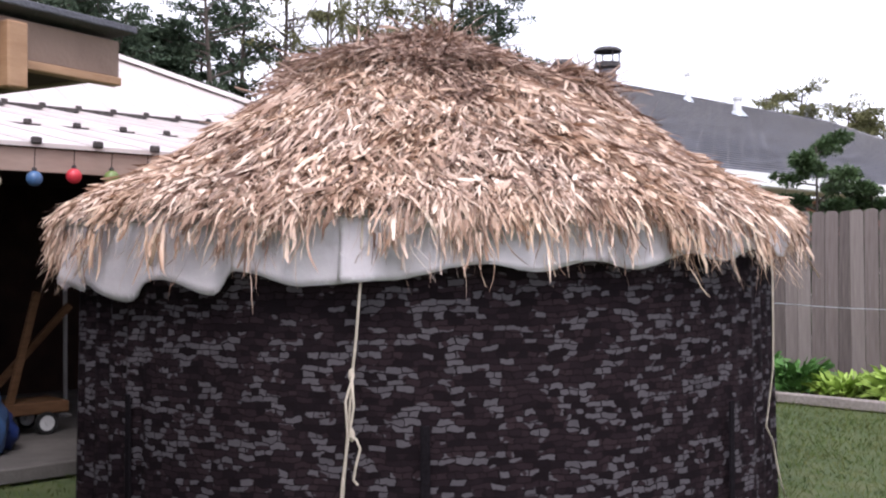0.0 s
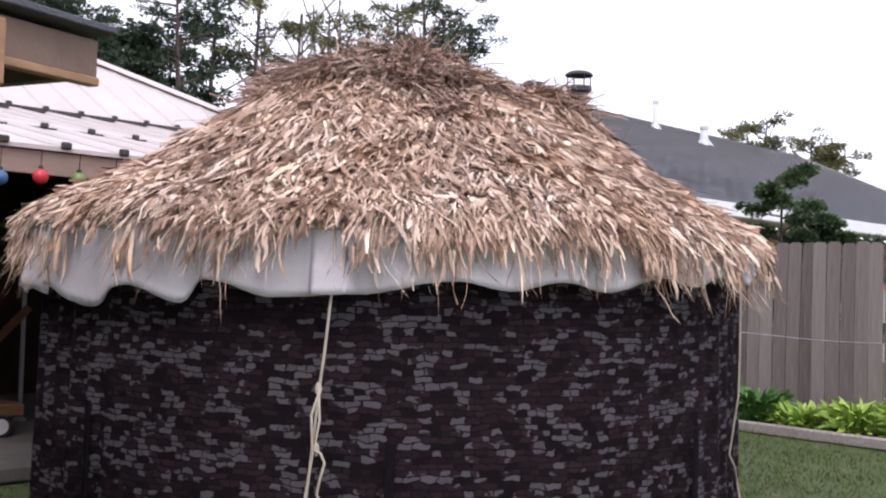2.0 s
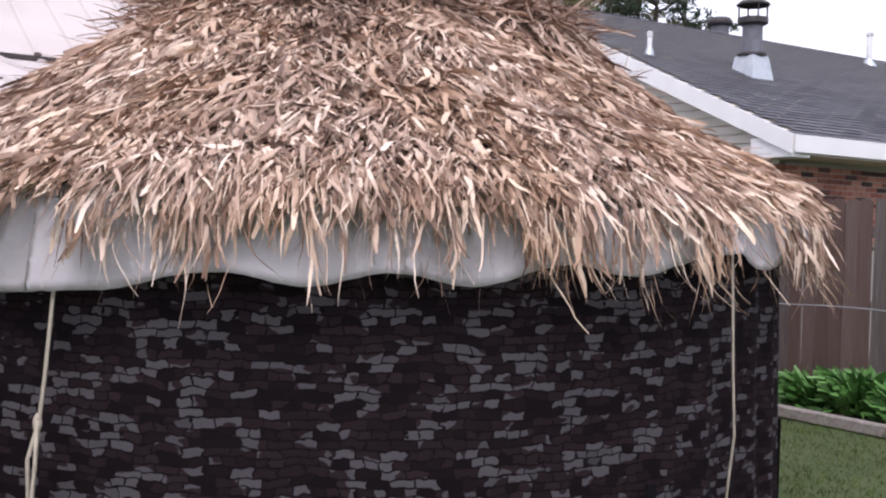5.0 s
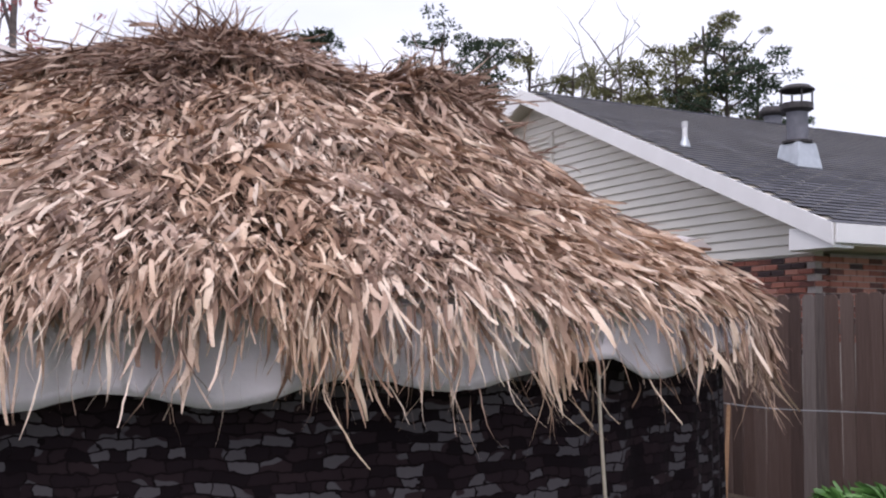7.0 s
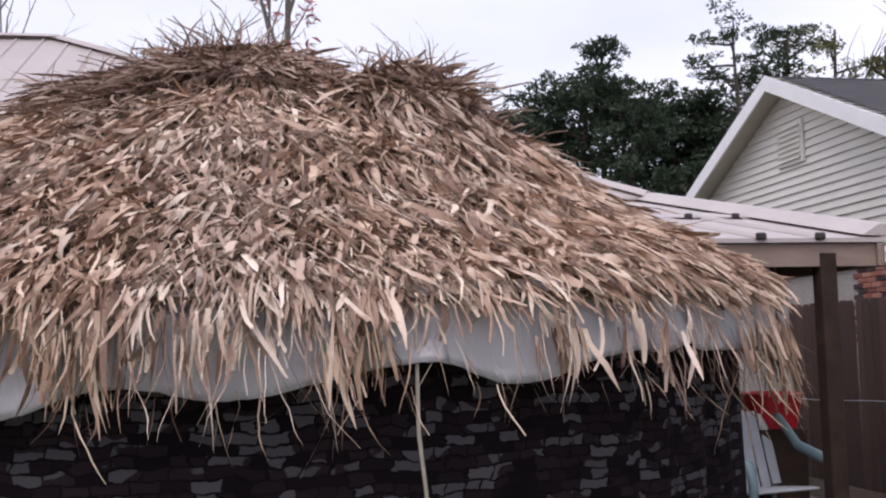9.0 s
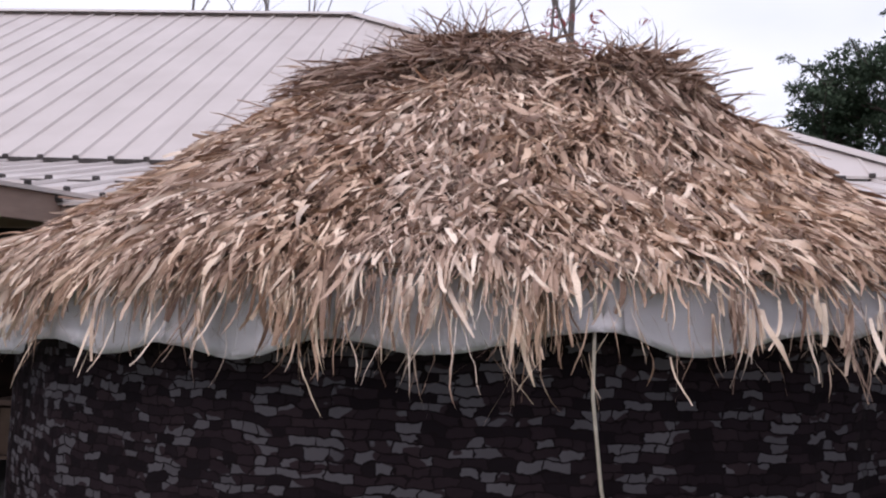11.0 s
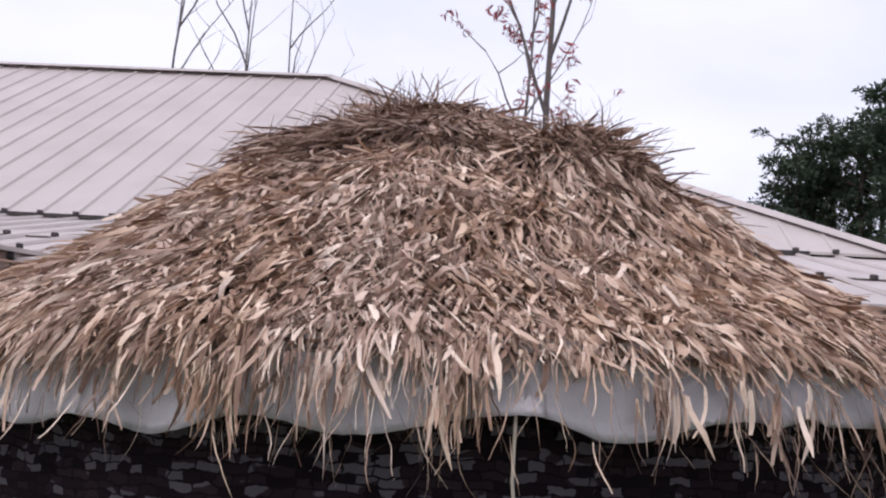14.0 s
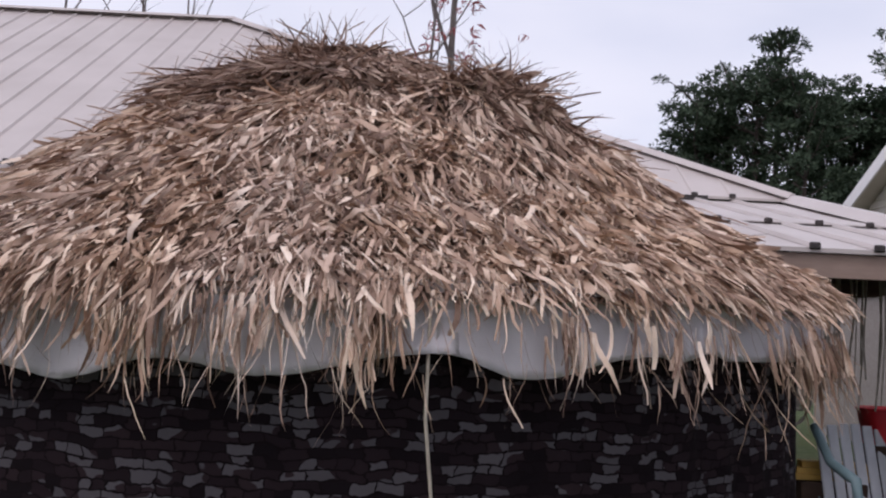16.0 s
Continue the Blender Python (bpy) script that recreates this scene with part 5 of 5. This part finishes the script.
def tufts(centres, size, per, rg, flat=0.5, width=0.05):
    """Puffs of small leaves round many centres, each puff flat below and ragged."""
    verts, faces = [], []
    for c in centres:
        sz = size * rg.uniform(0.55, 1.25)
        for i in range(int(per * 1.6)):
            d = Vector((rg.gauss(0, 1), rg.gauss(0, 1), rg.gauss(0.25, flat))).normalized()
            b = Vector(c) + Vector((d.x, d.y, d.z * 0.6)) * sz * rg.random() ** 0.5 * 0.75
            sd = d.cross(Vector((rg.gauss(0, 1), rg.gauss(0, 1), rg.gauss(0, 1)))).normalized() * sz * width * 1.7
            o = len(verts)
            verts += [b - sd, b + sd, b + d * sz * rg.uniform(0.14, 0.30)]
            faces.append((o, o + 1, o + 2))
    return verts, faces


def pine(name, label, h, seed, m, first=0.5, spread=0.24, material=NEEDLE, size=0.62, per=46, group="pines behind the houses", lean=0.0):
    rg = random.Random(seed)
    tr = thing(name, label, "tree", group, m)
    bm = bmesh.new()
    trunk = [Vector((lean * t * h + 0.02 * h * math.sin(3 * t + seed), 0.015 * h * math.sin(4 * t + seed * 2), h * t)) for t in np.linspace(0, 1, 9)]
    tube(bm, trunk, [0.016 * h * (1 - 0.8 * i / 8) for i in range(9)], 7)
    centres = []
    for k in range(24):
        t = first + (0.98 - first) * (k + rg.random()) / 24
        i = min(7, int(t * 8))
        p = trunk[i].lerp(trunk[i + 1], t * 8 - i)
        a = rg.uniform(0, math.tau)
        ln = h * spread * rg.uniform(0.5, 1.1) * (1.15 - 0.7 * (t - first) / (1 - first)) * (0.6 + 0.8 * min(1, (t - first) * 5))
        pts = limb(bm, p, (math.cos(a), math.sin(a), rg.uniform(0.1, 0.75)), ln, 0.0045 * h, rg)
        for q in pts[2:]:
            for j in range(rg.choice((0, 1, 2))):
                centres.append(q + Vector((rg.gauss(0, 0.35), rg.gauss(0, 0.35), rg.gauss(0.1, 0.22))) * h * 0.045)
    part("trunk", bm, BARK, tr, "straight brown trunk")
    tagged(put("crown", mesh_of("crown", *tufts(centres, size, per, rg), material), tr, "ragged crown of foliage"), kind="stuff")
    return tr


def bare(name, label, h, seed, m, red=0, spread=0.5, r0=0.011, group="bare trees"):
    rg = random.Random(seed)
    tr = thing(name, label, "tree", group, m)
    bm = bmesh.new()
    tips = []
    main = limb(bm, (0, 0, 0), (rg.gauss(0, 0.02), rg.gauss(0, 0.02), 1), h, r0 * h, rg, 7, 0.05, 8)
    for k in range(7):
        t = 0.4 + 0.08 * k
        i = min(7, int(t * 8))
        p = main[i].lerp(main[i + 1], t * 8 - i)
        a = rg.uniform(0, math.tau)
        b = limb(bm, p, (math.cos(a) * spread, math.sin(a) * spread, 0.8), h * rg.uniform(0.16, 0.36), r0 * 0.38 * h, rg, 5, 0.22)
        for q in b[1:]:
            for j in range(rg.choice((0, 1, 1))):
                a2 = rg.uniform(0, math.tau)
                c = limb(bm, q, (math.cos(a2) * 0.7, math.sin(a2) * 0.7, 0.6), h * rg.uniform(0.06, 0.15), r0 * 0.14 * h, rg, 4, 0.3, 4)
                tips += c[2:]
    part("trunk", bm, BAREBARK, tr, "grey leafless branching trunk")
    if red:
        rg.shuffle(tips)
        part_me = mesh_of("leaves", *tufts(tips[:red], 0.22, 6, rg, 0.8, 0.35), REDLEAF)
        tagged(put("leaves", part_me, tr, "few red autumn leaves"), kind="stuff")
    return tr


def from_eye(eye, left, dist):
    """A place at a bearing, degrees left of the yard's north."""
    return Matrix.Translation((eye[0] - dist * math.sin(radians(left)), eye[1] + dist * math.cos(radians(left)), -0.05))


E0, E7, E16 = (0.13, -0.41), (2.25, 2.4), (3.76, 3.18)
pine("pine_tree", "tall dark green pine with open crown", 13.4, 1, from_eye(E0, 13.8, 44), 0.5, 0.2)
pine("pine_tree", "slender dark green pine with open crown", 10.6, 2, from_eye(E0, 16.3, 44), 0.5, 0.17)
pine("pine_tree", "pine with sparse olive crown", 14.0, 3, from_eye(E0, 9.6, 48), 0.45, 0.17, OLIVE, per=20)
pine("pine_tree", "pine with sparse olive crown", 13.6, 5, from_eye(E0, 6.4, 50), 0.5, 0.18, OLIVE, per=20)
pine("pine_tree", "pine with sparse olive crown", 13.8, 6, from_eye(E0, 2.6, 48), 0.5, 0.2, OLIVE, per=20)
pine("pine_tree", "dark pine with open crown", 13.2, 12, from_eye(E0, 0.2, 47), 0.5, 0.17)
pine("pine_tree", "low dark pine beyond the steel roof", 9.8, 4, from_eye(E0, 18.6, 40), 0.5, 0.2)
pine("pine_tree", "dark pine beyond the steel roof", 10.6, 14, from_eye(E0, 22.6, 42), 0.55, 0.2)
pine("broadleaf_tree", "olive green broad-crowned tree behind the house", 14.7, 7, from_eye(E7, 3.6, 46), 0.42, 0.24, OLIVE, 0.5, 70, "trees behind the house")
pine("broadleaf_tree", "olive brown tree behind the house", 13.2, 8, from_eye(E7, 6.4, 48), 0.4, 0.2, OLIVE, 0.5, 60, "trees behind the house")
pine("pine_tree", "dark olive pine behind the house", 13.4, 9, from_eye(E7, 0.8, 47), 0.45, 0.17)
pine("broadleaf_tree", "low olive tree behind the house", 11.8, 10, from_eye(E7, 8.2, 44), 0.3, 0.22, OLIVE, 0.5, 60, "trees behind the house")
pine("broadleaf_tree", "low olive tree behind the house", 13.2, 11, from_eye(E7, 11.0, 46), 0.35, 0.18, OLIVE, 0.5, 50, "trees behind the house")
pine("pine_tree", "dark pine with a rounded crown behind the house", 14.2, 16, from_eye(E7, 15.2, 46), 0.55, 0.18, per=60)
pine("pine_tree", "small dark pine behind the house", 11.8, 17, from_eye(E7, 17.8, 46), 0.45, 0.16, per=60)
for left, h, seed in ((9.2, 15.6, 3), (10.2, 15.0, 4), (7.4, 15.4, 5), (12.0, 14.0, 6)):
    bare("bare_tree", "pale leafless tree in the distance", h, seed, from_eye(E7, left, 52), 0, 0.4, 0.012)
for left, h, seed in ((25.6, 13.0, 41), (22.2, 10.6, 42), (24.0, 11.2, 43), (20.0, 10.6, 44), (28.0, 12.0, 45)):
    pine("pine_tree", "dark pine in the tree line", h, seed, from_eye((2.9, 2.85), left, 42), 0.45, 0.18, per=60)
for left, h, seed, first in ((31.0, 10.4, 21, 0.7), (27.9, 10.9, 22, 0.7), (26.4, 10.6, 24, 0.7)):
    pine("pine_tree", "tall pine with a flat dark crown in a dense tree group", h, seed, from_eye(E16, left, 39), first, 0.21, size=0.55, per=44)
for k, left in enumerate((34.0, 32.6, 31.2, 29.8, 28.4, 27.0, 25.6, 24.2, 22.8, 21.4)):
    pine("broadleaf_tree", "dense dark evergreen tree under the pines", 5.9 + 0.5 * (k % 3), 26 + k, from_eye(E16, left, 35 + 2 * (k % 2)), 0.08, 0.2, NEEDLE, 0.55, 90, "dark trees under the pines")
bare("bare_tree", "leafless grey tree with a few red leaves behind the steel roof", 15.5, 61, from_eye(E16, 44.0, 23), 70, 0.45, 0.0075)
bare("bare_tree", "leafless young tree with red leaves behind the steel roof", 11.5, 66, from_eye(E16, 46.3, 23), 60, 0.5, 0.006)
for left, h, seed in ((65.0, 12.8, 63), (60.6, 12.2, 64), (58.0, 11.4, 65)):
    bare("bare_tree", "leafless grey tree behind the steel roof ridge", h, seed, from_eye(E16, left, 28), 0, 0.45, 0.006)
for right, h, seed in ((15.6, 8.2, 71), (17.2, 8.4, 72), (19.2, 7.8, 73), (20.8, 7.2, 74)):
    pine("broadleaf_tree", "olive grey tree beyond the shingle roof", h, seed, from_eye(E0, -right, 46), 0.35, 0.2, OLIVE, 0.5, 50, "trees beyond the roof")
pine("evergreen_shrub", "dark green evergreen shrub behind the fence", 2.75, 81, from_eye(E0, -17.6, 13.0), 0.1, 0.26, SHRUB, 0.2, 190, "shrubs behind the fence")
pine("evergreen_shrub", "dark green evergreen shrub behind the fence", 2.3, 82, from_eye(E0, -20.3, 13.4), 0.1, 0.28, SHRUB, 0.2, 190, "shrubs behind the fence")
